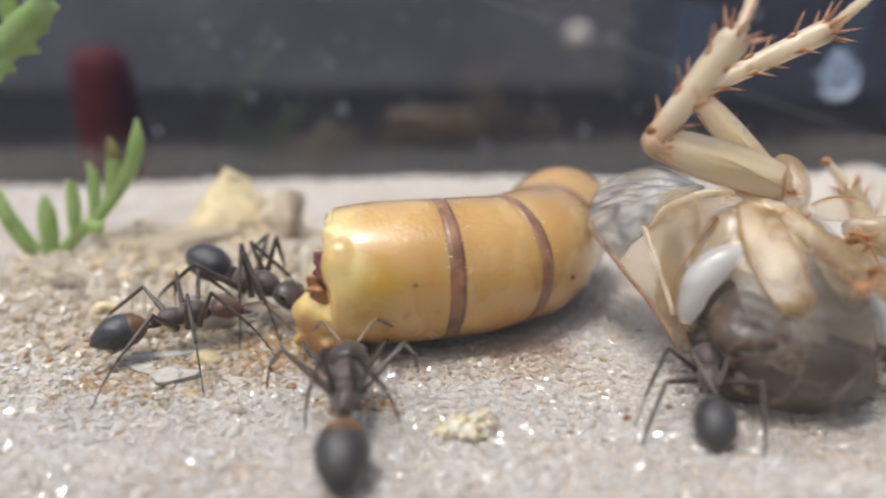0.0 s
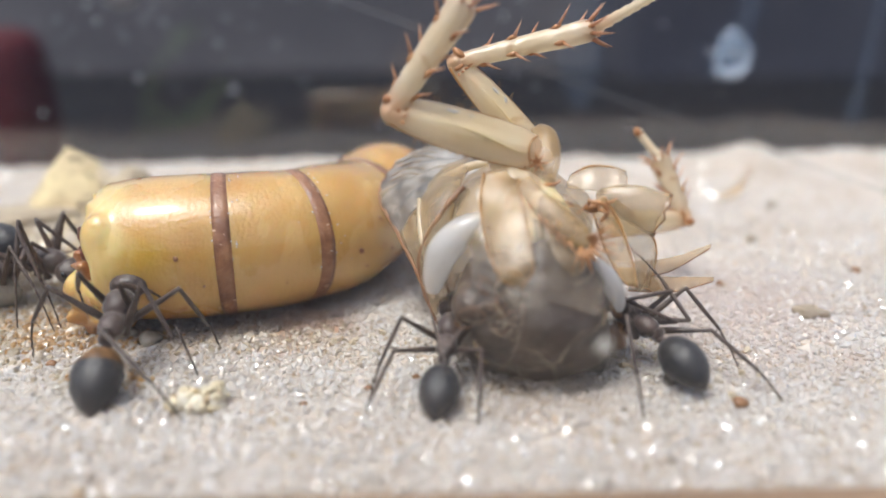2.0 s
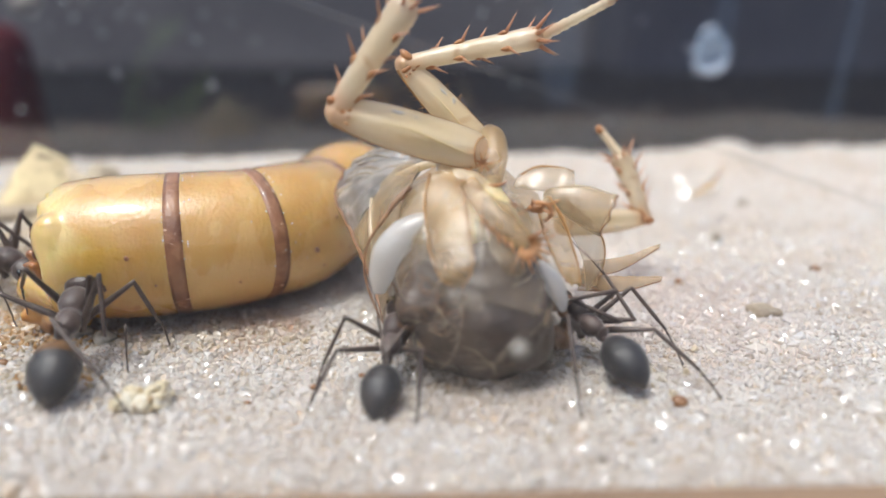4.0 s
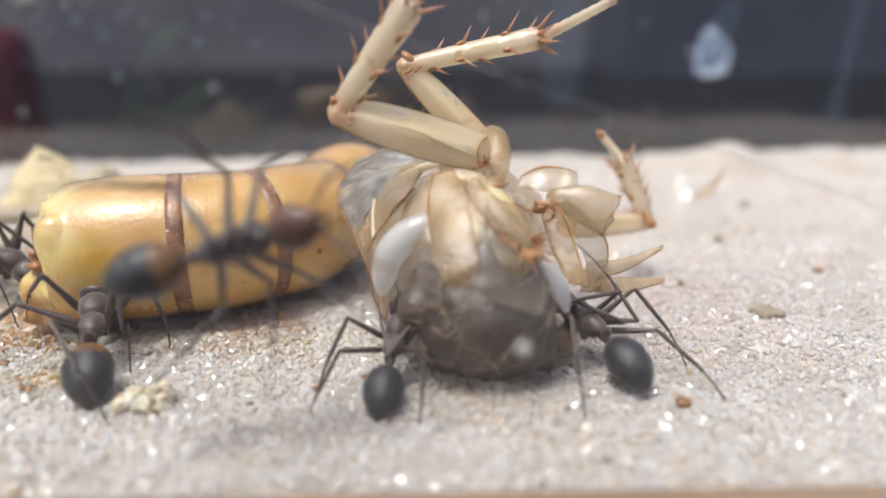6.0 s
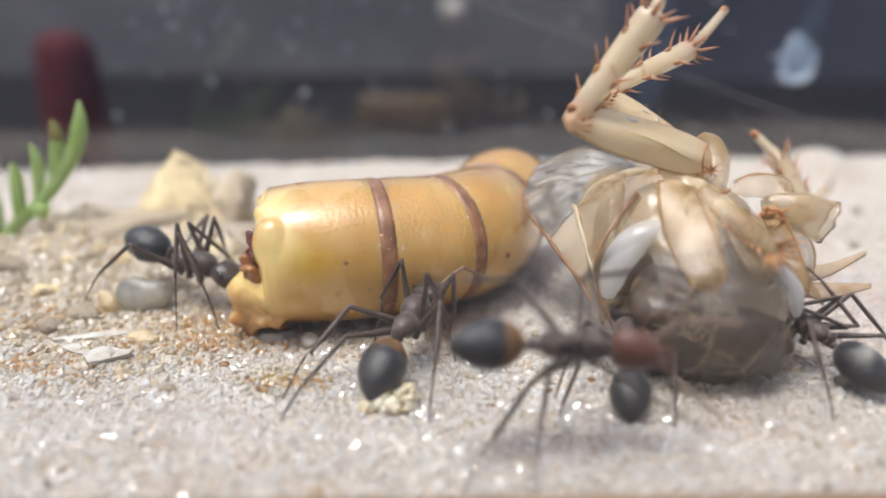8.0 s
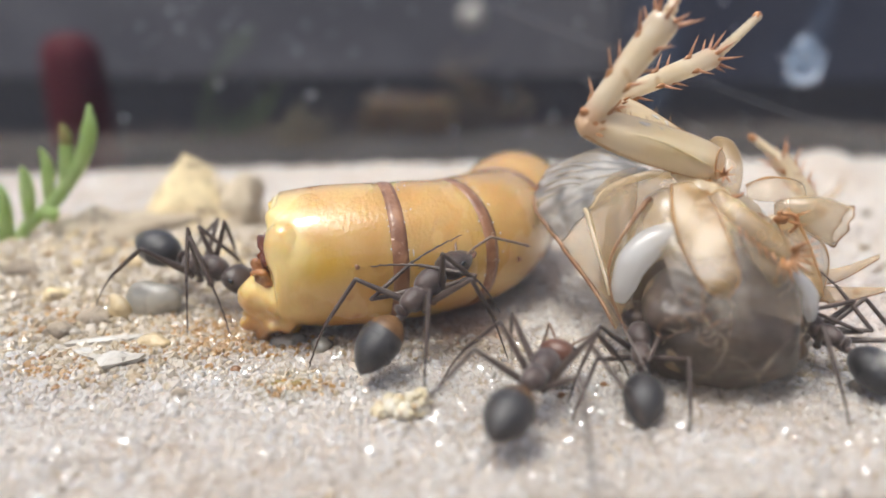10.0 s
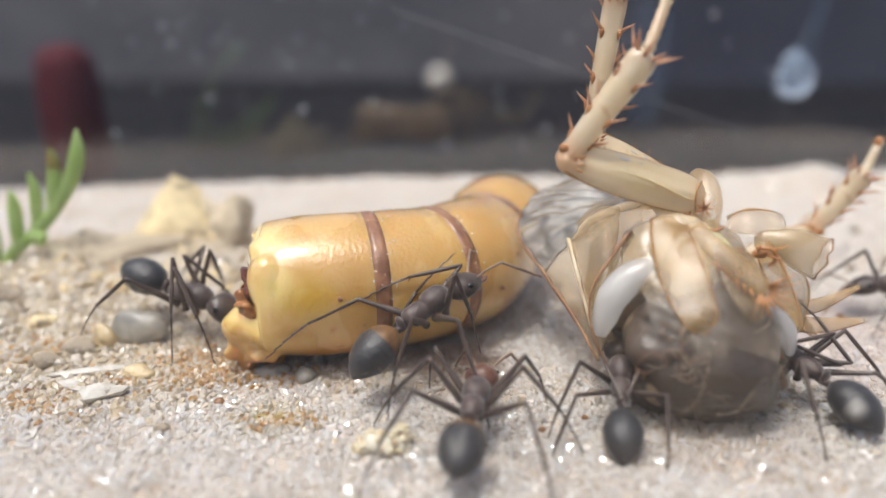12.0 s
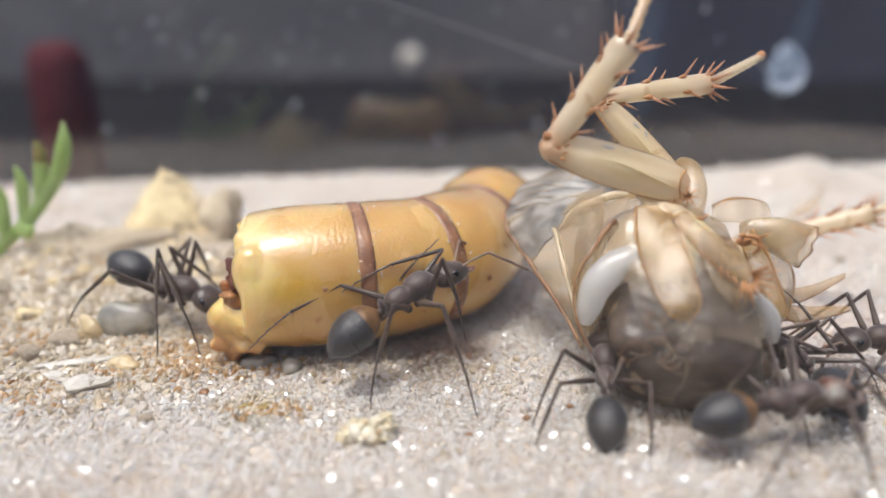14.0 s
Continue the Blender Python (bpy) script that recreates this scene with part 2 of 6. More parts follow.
M_KEEL = material("pale_keel", (0.88, 0.76, 0.44), 0.2, (0.80, 0.66, 0.36), scale=1.0, coat=0.5)
M_GUT = material("gut_membrane", (0.115, 0.084, 0.062), 0.35, (0.048, 0.036, 0.029), scale=0.4, detail=9, bump=0.8, bump_scale=1.6, sss=0.15,
                 coat=0.15, spots=((0.40, 0.30, 0.19), 0.7, 0.64))
M_FILM = material("wet_film", (0.36, 0.265, 0.155), 0.35, (0.18, 0.135, 0.088), scale=0.6, detail=8, bump=1.0, bump_scale=1.8, spec=0.3, thin=0.3, thin_color=(0.8, 0.60, 0.32), glass_mix=0.90, gloss=0.05)
M_WHITE = material("white_fat", (0.92, 0.91, 0.88), 0.2, (0.80, 0.79, 0.76), scale=0.5, detail=6, bump=0.8, bump_scale=1.3, glass_mix=0.2, thin=0.5, thin_color=(0.97, 0.97, 0.95), gloss=0.35)
M_WING = material("grey_wing", (0.52, 0.50, 0.47), 0.25, (0.15, 0.15, 0.16), scale=1.0, detail=9, stretch=(0.8, 1.2, 1.4), bump=1.0,
                  bump_scale=2.2, thin=0.35, thin_color=(0.86, 0.83, 0.76), glass_mix=0.36, contrast=(0.42, 0.62), gloss=0.35)
M_RIM = material("brown_rim", (0.19, 0.09, 0.04), 0.35, (0.30, 0.16, 0.075), scale=1.5)
M_THREAD = material("pale_thread", (0.42, 0.34, 0.24), 0.45, (0.28, 0.22, 0.15), scale=2.0)
M_GASTER = material("ant_gaster", (0.020, 0.019, 0.020), 0.34, (0.036, 0.033, 0.032), scale=1.6, bump=0.3, bump_scale=9.0, spec=0.6, sheen=0.12)
M_GBASE = material("ant_gaster_base", (0.20, 0.105, 0.040), 0.4, (0.10, 0.05, 0.02), scale=2.0, bump=0.1, bump_scale=9.0)
M_ANT = material("ant_thorax", (0.078, 0.050, 0.040), 0.40, (0.045, 0.030, 0.025), scale=1.2, bump=0.3, bump_scale=9.0, sheen=0.3)
M_HEAD = material("ant_head", (0.058, 0.038, 0.030), 0.36, (0.038, 0.026, 0.020), scale=1.2, bump=0.2, bump_scale=9.0, sheen=0.15)
M_REDHEAD = material("ant_red_head", (0.125, 0.05, 0.028), 0.36, (0.085, 0.036, 0.022), scale=1.2, bump=0.2, bump_scale=9.0, sheen=0.15)
M_LEG = material("ant_leg", (0.066, 0.048, 0.040), 0.34, (0.10, 0.074, 0.060), scale=1.5)
M_FEELER = material("ant_feeler", (0.30, 0.21, 0.145), 0.4, (0.18, 0.12, 0.085), scale=1.5)
M_EYE = material("ant_eye", (0.006, 0.006, 0.007), 0.12, (0.01, 0.01, 0.01), coat=0.6)
M_LEAF = material("leaf_green", (0.34, 0.49, 0.14), 0.32, (0.48, 0.61, 0.26), scale=0.7, detail=5, bump=0.8, bump_scale=2.2, coat=0.5,
                  thin=0.3, thin_color=(0.48, 0.66, 0.20), spots=((0.34, 0.45, 0.20), 1.2, 0.64))
M_LEAFTIP = material("leaf_brown", (0.24, 0.15, 0.05), 0.5, (0.18, 0.20, 0.05), scale=1.2, bump=0.3, bump_scale=4.0)
M_ROCK = material("ochre_rock", (0.78, 0.66, 0.39), 0.8, (0.50, 0.39, 0.24), scale=0.4, detail=9, bump=0.9, bump_scale=1.6,
                  spots=((0.24, 0.19, 0.13), 1.2, 0.60))
M_GREYROCK = material("grey_rock", (0.38, 0.315, 0.23), 0.75, (0.22, 0.175, 0.13), scale=0.5, detail=8, bump=0.8, bump_scale=2.0,
                      spots=((0.55, 0.50, 0.42), 1.5, 0.64))
M_PEBBLE = material("cream_pebble", (0.76, 0.69, 0.50), 0.35, (0.62, 0.50, 0.30), scale=1.6, detail=6, bump=0.6, bump_scale=4.0, island_share=0.7, thin=0.2, thin_color=(0.8, 0.68, 0.42), gloss=0.25,
                    per_island=[(0.0, (0.78, 0.70, 0.48)), (0.3, (0.82, 0.79, 0.68)), (0.55, (0.66, 0.50, 0.26)), (0.72, (0.42, 0.28, 0.14)), (0.8, (0.74, 0.64, 0.40))])
M_FLAKE = material("white_flake", (0.60, 0.575, 0.52), 0.4, (0.42, 0.385, 0.33), scale=1.2, bump=0.4, bump_scale=2.0)
M_TANROCK = material("tan_rock", (0.56, 0.48, 0.35), 0.8, (0.38, 0.31, 0.22), scale=0.5, detail=9, bump=0.9, bump_scale=2.0,
                     spots=((0.12, 0.10, 0.08), 1.8, 0.62))
M_GRAVEL = material("tan_gravel", (0.58, 0.48, 0.33), 0.7, (0.34, 0.28, 0.20), scale=0.8, detail=8, bump=0.8, bump_scale=2.0, island_share=0.6,
                    per_island=[(0.0, (0.62, 0.51, 0.33)), (0.3, (0.72, 0.64, 0.48)), (0.5, (0.44, 0.36, 0.27)), (0.7, (0.28, 0.23, 0.18)), (0.82, (0.68, 0.55, 0.30))])
M_FLAP = material("amber_flap", (0.62, 0.45, 0.24), 0.2, (0.5, 0.33, 0.15), scale=0.6, coat=0.5, thin=0.4, thin_color=(0.8, 0.58, 0.3), glass_mix=0.6)
M_MOSS = material("dry_moss", (0.30, 0.25, 0.09), 0.8, (0.22, 0.13, 0.05), scale=1.5, bump=0.8, bump_scale=3.0)
M_BACKPANE = pane_material("back_glass", 0.075)
M_FRONTPANE = pane_material("front_glass", 0.03, dust=0.010)
M_DROP = material("water_drop", (0.44, 0.55, 0.70), 0.08, (0.32, 0.42, 0.56), scale=0.4, glass_mix=0.58, gloss=0.3)
# paler blue for the drop's gleam, put into the colour
M_GLEAM = material("drop_edge", (0.55, 0.62, 0.72), 0.2, (0.42, 0.50, 0.62), scale=0.6, glass_mix=0.45, gloss=0.2)
M_SPECK = material("dried_speck", (0.62, 0.64, 0.66), 0.3, (0.45, 0.47, 0.5), scale=1.0, thin=0.4, thin_color=(0.8, 0.82, 0.85), glass_mix=0.25)
M_SMEAR = material("dry_streak", (0.26, 0.38, 0.56), 0.5, (0.18, 0.28, 0.46), scale=0.3, glass_mix=0.95)
M_DARK = material("dark_room", (0.172, 0.164, 0.172), 0.95, (0.115, 0.110, 0.122), scale=0.015, detail=2)
M_TABLE = material("dark_table", (0.010, 0.010, 0.012), 0.95, (0.006, 0.006, 0.008), scale=0.03, spec=0.1)
# for the block added to darken the right background
M_BACKDROP = material("dark_cabinet", (0.060, 0.063, 0.085), 0.9, (0.042, 0.044, 0.064), scale=0.02, detail=2)
M_RED = material("red_plastic", (0.085, 0.008, 0.014), 0.7, (0.05, 0.006, 0.010), scale=0.08, spec=0.2)
M_BASE = material("brown_base", (0.24, 0.16, 0.10), 0.6, (0.17, 0.11, 0.07), scale=0.6, stretch=(0.2, 1, 1), bump=0.3)
# nearly clear, for the added reflection-like streak
M_STREAK = material("pale_hair", (0.55, 0.55, 0.56), 0.5, (0.42, 0.42, 0.44), scale=0.5, glass_mix=0.972)


# ---------------------------------------------------------------- mesh helpers
def mesh_of(name, verts, faces, mat, smooth=True):
    me = bpy.data.meshes.new(name)
    me.from_pydata([(v[0] * K, v[1] * K, v[2] * K) for v in verts], [], faces)
    me.materials.append(mat)
    me.polygons.foreach_set("use_smooth", [smooth] * len(me.polygons))
    me.update()
    return me


def solid(name, shape, mat, parent=None, label="", at=None, smooth=True):
    """One mesh object from (verts, faces), under a parent where one is given."""
    ob = new(name, mesh_of(name, shape[0], shape[1], mat, smooth))
    if at is not None:
        ob.matrix_basis = at
    if parent is not None:
        ob.parent = parent
    if label:
        ob["label"] = label
    return ob


def shared(name, me, parent, at, label=""):
    ob = new(name, me)
    ob.matrix_basis = at
    ob.parent = parent
    if label:
        ob["label"] = label
    return ob


def thing(name, at, label, category, group="", kind=""):
    return tagged(put(new(name), at), label, category, group, kind)


def put(ob, at):
    ob.matrix_basis = at
    ob.empty_display_size = 0.001
    return ob


def join(*shapes):
    verts, faces = [], []
    for v, f in shapes:
        k = len(verts)
        verts += list(v)
        faces += [tuple(i + k for i in q) for q in f]
    return verts, faces


def spline(pts, steps):
    """A smooth line through points (Catmull-Rom), any number of values a point."""
    p = [np.array(q, float) for q in pts]
    p = [2 * p[0] - p[1], *p, 2 * p[-1] - p[-2]]
    out = []
    for i in range(1, len(p) - 2):
        for s in range(steps):
            t = s / steps
            a, b, c, d = p[i - 1:i + 3]
            out.append(0.5 * (2 * b + (c - a) * t + (2 * a - 5 * b + 4 * c - d) * t * t + (3 * b - a - 3 * c + d) * t ** 3))
    out.append(p[-2])
    return np.array(out)


def tube(pts, radii, n=12, flat=1.0, up=(0, 0, 1), caps=True, rough=0.0, seed=0.0, grain=1.0):
    """A closed tube along points; flat squeezes it along its up axis; rough adds uneven swelling."""
    pts = [Vector(p) for p in pts]
    verts, faces = [], []
    side = None
    for i, p in enumerate(pts):
        d = (pts[min(i + 1, len(pts) - 1)] - pts[max(i - 1, 0)]).normalized()
        if side is None:
            side = d.cross(Vector(up))
            if side.length < 1e-3:
                side = d.cross(Vector((0, 1, 0.1)))
        side = (side - d * side.dot(d)).normalized()
        top = side.cross(d)
        r = radii[i]
        for k in range(n):
            a = 2 * math.pi * k / n
            q = p + side * (r * math.cos(a)) + top * (r * flat * math.sin(a))
            if rough:
                o = q - p
                q = p + o * (1 + rough * noise.noise(q * grain + Vector((seed, 0, 0))))
            verts.append(q)
    for i in range(len(pts) - 1):
        for k in range(n):
            k2 = (k + 1) % n
            faces.append((i * n + k, (i + 1) * n + k, (i + 1) * n + k2, i * n + k2))
    if caps:
        faces.append(tuple(range(n)))
        faces.append(tuple((len(pts) - 1) * n + n - 1 - k for k in range(n)))
    return verts, faces


def limb(pts_r, steps=4, n=10, **more):
    """A tube through rows of x, y, z, radius."""
    s = spline(pts_r, steps)
    return tube([q[:3] for q in s], [max(q[3], 0.004) for q in s], n, **more)


def ball(c, r, n=16, m=10, rough=0.0, seed=0.0, grain=1.0, turn=None):
    verts, faces = [], []
    c = Vector(c)
    for j in range(m + 1):
        b = math.pi * (j / m - 0.5)
        b = max(min(b, 1.54), -1.54)
        for i in range(n):
            a = 2 * math.pi * i / n
            d = Vector((math.cos(a) * math.cos(b), math.sin(a) * math.cos(b), math.sin(b)))
            q = Vector((d.x * r[0], d.y * r[1], d.z * r[2]))
            if rough:
                q *= 1 + rough * noise.noise((q + c) * grain + Vector((seed, seed, 0)))
            verts.append(c + (turn @ q if turn else q))
    for j in range(m):
        for i in range(n):
            i2 = (i + 1) % n
            faces.append((j * n + i, j * n + i2, (j + 1) * n + i2, (j + 1) * n + i))
    faces.append(tuple(range(n - 1, -1, -1)))
    faces.append(tuple(m * n + i for i in range(n)))
    return verts, faces


def spike(base, way, length, radius, n=6):
    way = Vector(way).normalized()
    base = Vector(base)
    bend = Vector((0, 0, 0.06 * length))
    return tube([base - way * 0.1 * length, base + way * 0.5 * length, base + way * length + bend], [radius, radius * 0.62, 0.008], n)


def box(x0, x1, y0, y1, z0, z1):
    v = [(x, y, z) for z in (z0, z1) for y in (y0, y1) for x in (x0, x1)]
    return v, [(0, 2, 3, 1), (4, 5, 7, 6), (0, 1, 5, 4), (2, 6, 7, 3), (0, 4, 6, 2), (1, 3, 7, 5)]


def sheet(rows, thick=0.06):
    """A curved plate with thickness through a grid of points."""
    g = [[Vector(p) for p in r] for r in rows]
    h, w = len(g), len(g[0])
    verts = []
    for side in (0, 1):
        for j in range(h):
            for i in range(w):
                du = g[j][min(i + 1, w - 1)] - g[j][max(i - 1, 0)]
                dv = g[min(j + 1, h - 1)][i] - g[max(j - 1, 0)][i]
                verts.append(g[j][i] + du.cross(dv).normalized() * (thick * (0.5 - side)))
    k = h * w
    faces = []
    for j in range(h - 1):
        for i in range(w - 1):
            a, b, c, d = j * w + i, j * w + i + 1, (j + 1) * w + i + 1, (j + 1) * w + i
            faces += [(a, b, c, d), (a + k, d + k, c + k, b + k)]
    ring = [i for i in range(w)] + [j * w + w - 1 for j in range(1, h)] + [(h - 1) * w + i for i in range(w - 2, -1, -1)] + [j * w for j in range(h - 2, 0, -1)]
    for i, a in enumerate(ring):
        b = ring[(i + 1) % len(ring)]
        faces.append((b, a, a + k, b + k))
    return verts, faces


def strip_between(c1, c2, nu, nv, bow=0.0, ridges=0.0, waves=6.0, seed=0.0):
    """Grid rows between two curves, bowed outwards, with ridges along it."""
    a, b = spline(c1, nu), spline(c2, nu)
    rows = []
    for i in range(len(a)):
        row = []
        for j in range(nv + 1):
            s = j / nv
            p = Vector(a[i]) * (1 - s) + Vector(b[i]) * s
            p.z += bow * math.sin(math.pi * s)
            p.y -= 0.4 * bow * math.sin(math.pi * s)
            wob = ridges * math.sin(waves * 2 * math.pi * (i / len(a)) + 2.2 * noise.noise(p * 0.6 + Vector((seed, 0, 0))))
            row.append(p + Vector((0, -0.5, 0.8)) * wob + Vector((0, 0, 1)) * ridges * noise.noise(p * 1.7))
        rows.append(row)
    return rows


def aim(p, way, up=(0, 0, 1)):
    """Pose at p (mm) with its x axis along way and its z axis near up."""
    x = Vector(way).normalized()
    y = Vector(up).cross(x).normalized()
    z = x.cross(y)
    m = Matrix((x, y, z)).transposed().to_4x4()
    return Matrix.Translation(Vector(p) * K) @ m


# ---------------------------------------------------------------- the tank
FRONT, BACK, LEFT, RIGHT = 16.2, 71.2, -78.0, 92.0
SKEW, LEAN = 4.0, -1.6                       # degrees by which the back pane is turned and leans


def back_y(x, z=0.0):
    return BACK + x * math.tan(radians(SKEW)) - z * math.tan(radians(LEAN))


def bump_at(x, y, cx, cy, rx, ry, h):
    d = ((x - cx) / rx) ** 2 + ((y - cy) / ry) ** 2
    return h * math.exp(-d)


def ground_z(x, y):
    p = Vector((x, y, 0))
    z = 0.30 * noise.noise(p * 0.11) + 0.16 * noise.noise(p * 0.33 + Vector((9, 3, 0)))
    z += bump_at(x, y, -21, 39, 9, 5.5, 1.5) + bump_at(x, y, -13, 33, 5, 4, 0.7) + bump_at(x, y, -10, 43, 8, 4, 0.9)
    z += bump_at(x, y, 41, 66, 4, 4, 2.0) + bump_at(x, y, 52, 68, 6, 4, 1.4) + bump_at(x, y, -2, 68, 30, 3, 0.5)
    edge = max(0.0, (y - back_y(x) + 7) / 7.0)
    return z + edge * 0.5 * noise.noise(p * 0.8) - 0.25 * max(0, 1 - (y - FRONT) / 2.0)


def sand_bed():
    nx, ny = 340, 190
    xs = [LEFT + (RIGHT - LEFT) * i / nx for i in range(nx + 1)]
    verts = []
    for j in range(ny + 1):
        for x in xs:
            y = FRONT + (back_y(x) - FRONT) * (j / ny) ** 1.25
            verts.append((x, y, ground_z(x, y) - 0.09 + 0.04 * noise.noise(Vector((x, y, 0)) * 1.9)))
    w = nx + 1
    faces = [(j * w + i, j * w + i + 1, (j + 1) * w + i + 1, (j + 1) * w + i) for j in range(ny) for i in range(nx)]
    k = len(verts)
    ring = list(range(w)) + [j * w + nx for j in range(1, ny + 1)] + [ny * w + i for i in range(nx - 1, -1, -1)] + [j * w for j in range(ny - 1, 0, -1)]
    verts += [(verts[i][0], verts[i][1], -6.0) for i in ring]
    for a in range(len(ring)):
        b = (a + 1) % len(ring)
        faces.append((ring[b], ring[a], k + a, k + b))
    tagged(solid("ground", (verts, faces), M_SAND), "pale cream quartz sand bed, uneven and loose", "sand", kind="structure")


def grains(name, spots, mat, label, seed):
    """Loose faceted grains, one joined mesh; spots are rows of x, y, z, size."""
    rng = np.random.default_rng(seed)
    g = (1 + 5 ** 0.5) / 2
    ico = np.array([(-1, g, 0), (1, g, 0), (-1, -g, 0), (1, -g, 0), (0, -1, g), (0, 1, g), (0, -1, -g), (0, 1, -g),
                    (g, 0, -1), (g, 0, 1), (-g, 0, -1), (-g, 0, 1)]) / 1.9
    tri = np.array([(0, 11, 5), (0, 5, 1), (0, 1, 7), (0, 7, 10), (0, 10, 11), (1, 5, 9), (5, 11, 4), (11, 10, 2), (10, 7, 6), (7, 1, 8),
                    (3, 9, 4), (3, 4, 2), (3, 2, 6), (3, 6, 8), (3, 8, 9), (4, 9, 5), (2, 4, 11), (6, 2, 10), (8, 6, 7), (9, 8, 1)])
    spots = np.asarray(spots)
    n = len(spots)
    q = rng.normal(size=(n, 4))
    q /= np.linalg.norm(q, axis=1, keepdims=True)
    w, x, y, z = q.T
    rot = np.stack([1 - 2 * (y * y + z * z), 2 * (x * y - z * w), 2 * (x * z + y * w), 2 * (x * y + z * w), 1 - 2 * (x * x + z * z), 2 * (y * z - x * w),
                    2 * (x * z - y * w), 2 * (y * z + x * w), 1 - 2 * (x * x + y * y)], -1).reshape(n, 3, 3)
    local = ico[None] * rng.uniform(0.5, 1.35, (n, 1, 3)) * rng.uniform(0.7, 1.22, (n, 12, 1))
    v = np.einsum("nij,nkj->nki", rot, local) * spots[:, 3][:, None, None] + spots[:, None, :3]
    f = (tri[None] + 12 * np.arange(n)[:, None, None]).reshape(-1, 3)
    me = bpy.data.meshes.new(name)
    me.vertices.add(n * 12)
    me.vertices.foreach_set("co", (v * K).ravel())
    me.loops.add(f.size)
    me.loops.foreach_set("vertex_index", f.ravel())
    me.polygons.add(len(f))
    me.polygons.foreach_set("loop_start", np.arange(0, f.size, 3))
    me.materials.append(mat)
    me.update(calc_edges=True)
    me.shade_flat()
    return tagged(new(name, me), label, "sand", kind="stuff")


def scatter(bands, seed):
    rng = np.random.default_rng(seed)
    out = []
    for y0, y1, density, small, large in bands:
        x0, x1 = -0.74 * y1 - 2, 13 + 0.74 * y1
        for x, y, s in zip(*rng.uniform((x0, y0, 0), (x1, y1, 1), (int(density * (x1 - x0) * (y1 - y0)), 3)).T):
            if -0.74 * y - 2 < x < 13 + 0.74 * y and y < back_y(x) - 0.3:
                r = small + (large - small) * s ** 3 + (0.14 * (s - 0.985) / 0.015 if s > 0.985 else 0)
                out.append((x, y, ground_z(x, y) + 0.5 * r * noise.noise(Vector((x, y, 5)) * 2) - 0.36 * r, r))
    return out


def tank():
    sand_bed()
    grains("sand_grains", scatter([(16.3, 24, 46.0, 0.07, 0.19), (16.3, 24, 9.0, 0.14, 0.27), (24, 36, 30.0, 0.08, 0.21), (24, 36, 4.5, 0.16, 0.30), (36, 52, 13.0, 0.10, 0.28), (52, 76, 7.0, 0.14, 0.34)], 3),
           M_GRAIN, "loose white and cream quartz sand grains", 4)
    rng = np.random.default_rng(8)
    crumbs = []
    for cx, cy, rx, ry, n, size in ((-10, 29.0, 3.4, 2.8, 700, 0.16), (-15, 31, 5, 3.2, 600, 0.2), (-12, 26.6, 5, 2.8, 700, 0.16), (1, 27.0, 6, 1.2, 160, 0.15), (-4.4, 23.4, 1.8, 0.8, 130, 0.16), (-20, 38, 8, 4, 1500, 0.27), (-12, 37, 6, 4, 800, 0.26), (-16, 40.5, 7, 2.5, 700, 0.4), (-24, 31, 6, 4, 500, 0.24), (-16.5, 29.5, 5, 3.2, 300, 0.28), (-12.5, 26.3, 4, 2.4, 160, 0.24), (-21, 34, 6, 3, 260, 0.34),
                                    (-13, 25, 4.0, 1.6, 200, 0.2), (2, 26.2, 5, 0.9, 90, 0.15), (19, 24, 3, 2.2, 110, 0.15), (-10, 42, 6, 3, 300, 0.24)):
        for k in range(n):
            x, y = cx + rx * 0.55 * rng.normal(), cy + ry * 0.55 * rng.normal()
            s = size * rng.uniform(0.4, 1.25)
            if y > FRONT + 0.3:
                crumbs.append((x, y, ground_z(x, y) + 0.15 * s, s))
    grains("sand_crumbs", crumbs, M_CRUMB, "ochre and brown crumbs and gravel bits on the sand", 5)
    gravel = []
    for k in range(230):
        x, y = -16.5 + 5.5 * rng.normal(), 38.3 + 2.6 * rng.normal()
        if 34 < y < 47 and x < -7:
            r = rng.uniform(0.2, 0.5)
            gravel.append((x, y, ground_z(x, y) + 0.25 * r, r))
    grains("gravel", gravel, M_GRAVEL, "tan and grey gravel bits heaped before the rock", 6)
    amber = []
    for cx, cy, rx, ry, n, size in ((-9.2, 28.0, 2.2, 1.6, 900, 0.15), (-8.0, 26.9, 1.6, 0.8, 260, 0.14), (-11.2, 26.6, 2.6, 1.5, 260, 0.15), (-14.2, 24.6, 2.2, 1.2, 160, 0.15), (-4.0, 23.2, 1.4, 0.6, 110, 0.13), (-6.0, 27.0, 2.5, 0.9, 130, 0.13),
                                    (-17.5, 29.5, 3.0, 1.6, 160, 0.2), (-19.0, 37.0, 4.0, 2.0, 220, 0.24)):
        for k in range(n):
            x, y = cx + rx * 0.55 * rng.normal(), cy + ry * 0.55 * rng.normal()
            r = size * rng.uniform(0.4, 1.3)
            amber.append((x, y, ground_z(x, y) + 0.1 * r, r))
    grains("amber_crumbs", amber, M_AMBER, "wet orange-brown crumbs strewn near the larva", 9)
    z0, z1 = -6.0, 60.0
    pane = solid("window_1", box(LEFT, RIGHT, 0, 2.0, z0, z1), M_BACKPANE, at=mm(0, BACK, 0, LEAN, 0, SKEW), smooth=False)
    tagged(pane, "clear glass back pane with dried drops, mirroring the sand", "glass pane", kind="structure")
    pane.visible_shadow = False
    pane = solid("window_2", box(LEFT, RIGHT, FRONT - 1.2, FRONT, z0, z1), M_FRONTPANE, smooth=False)
    tagged(pane, "clear thin glass front pane", "glass pane", kind="structure")
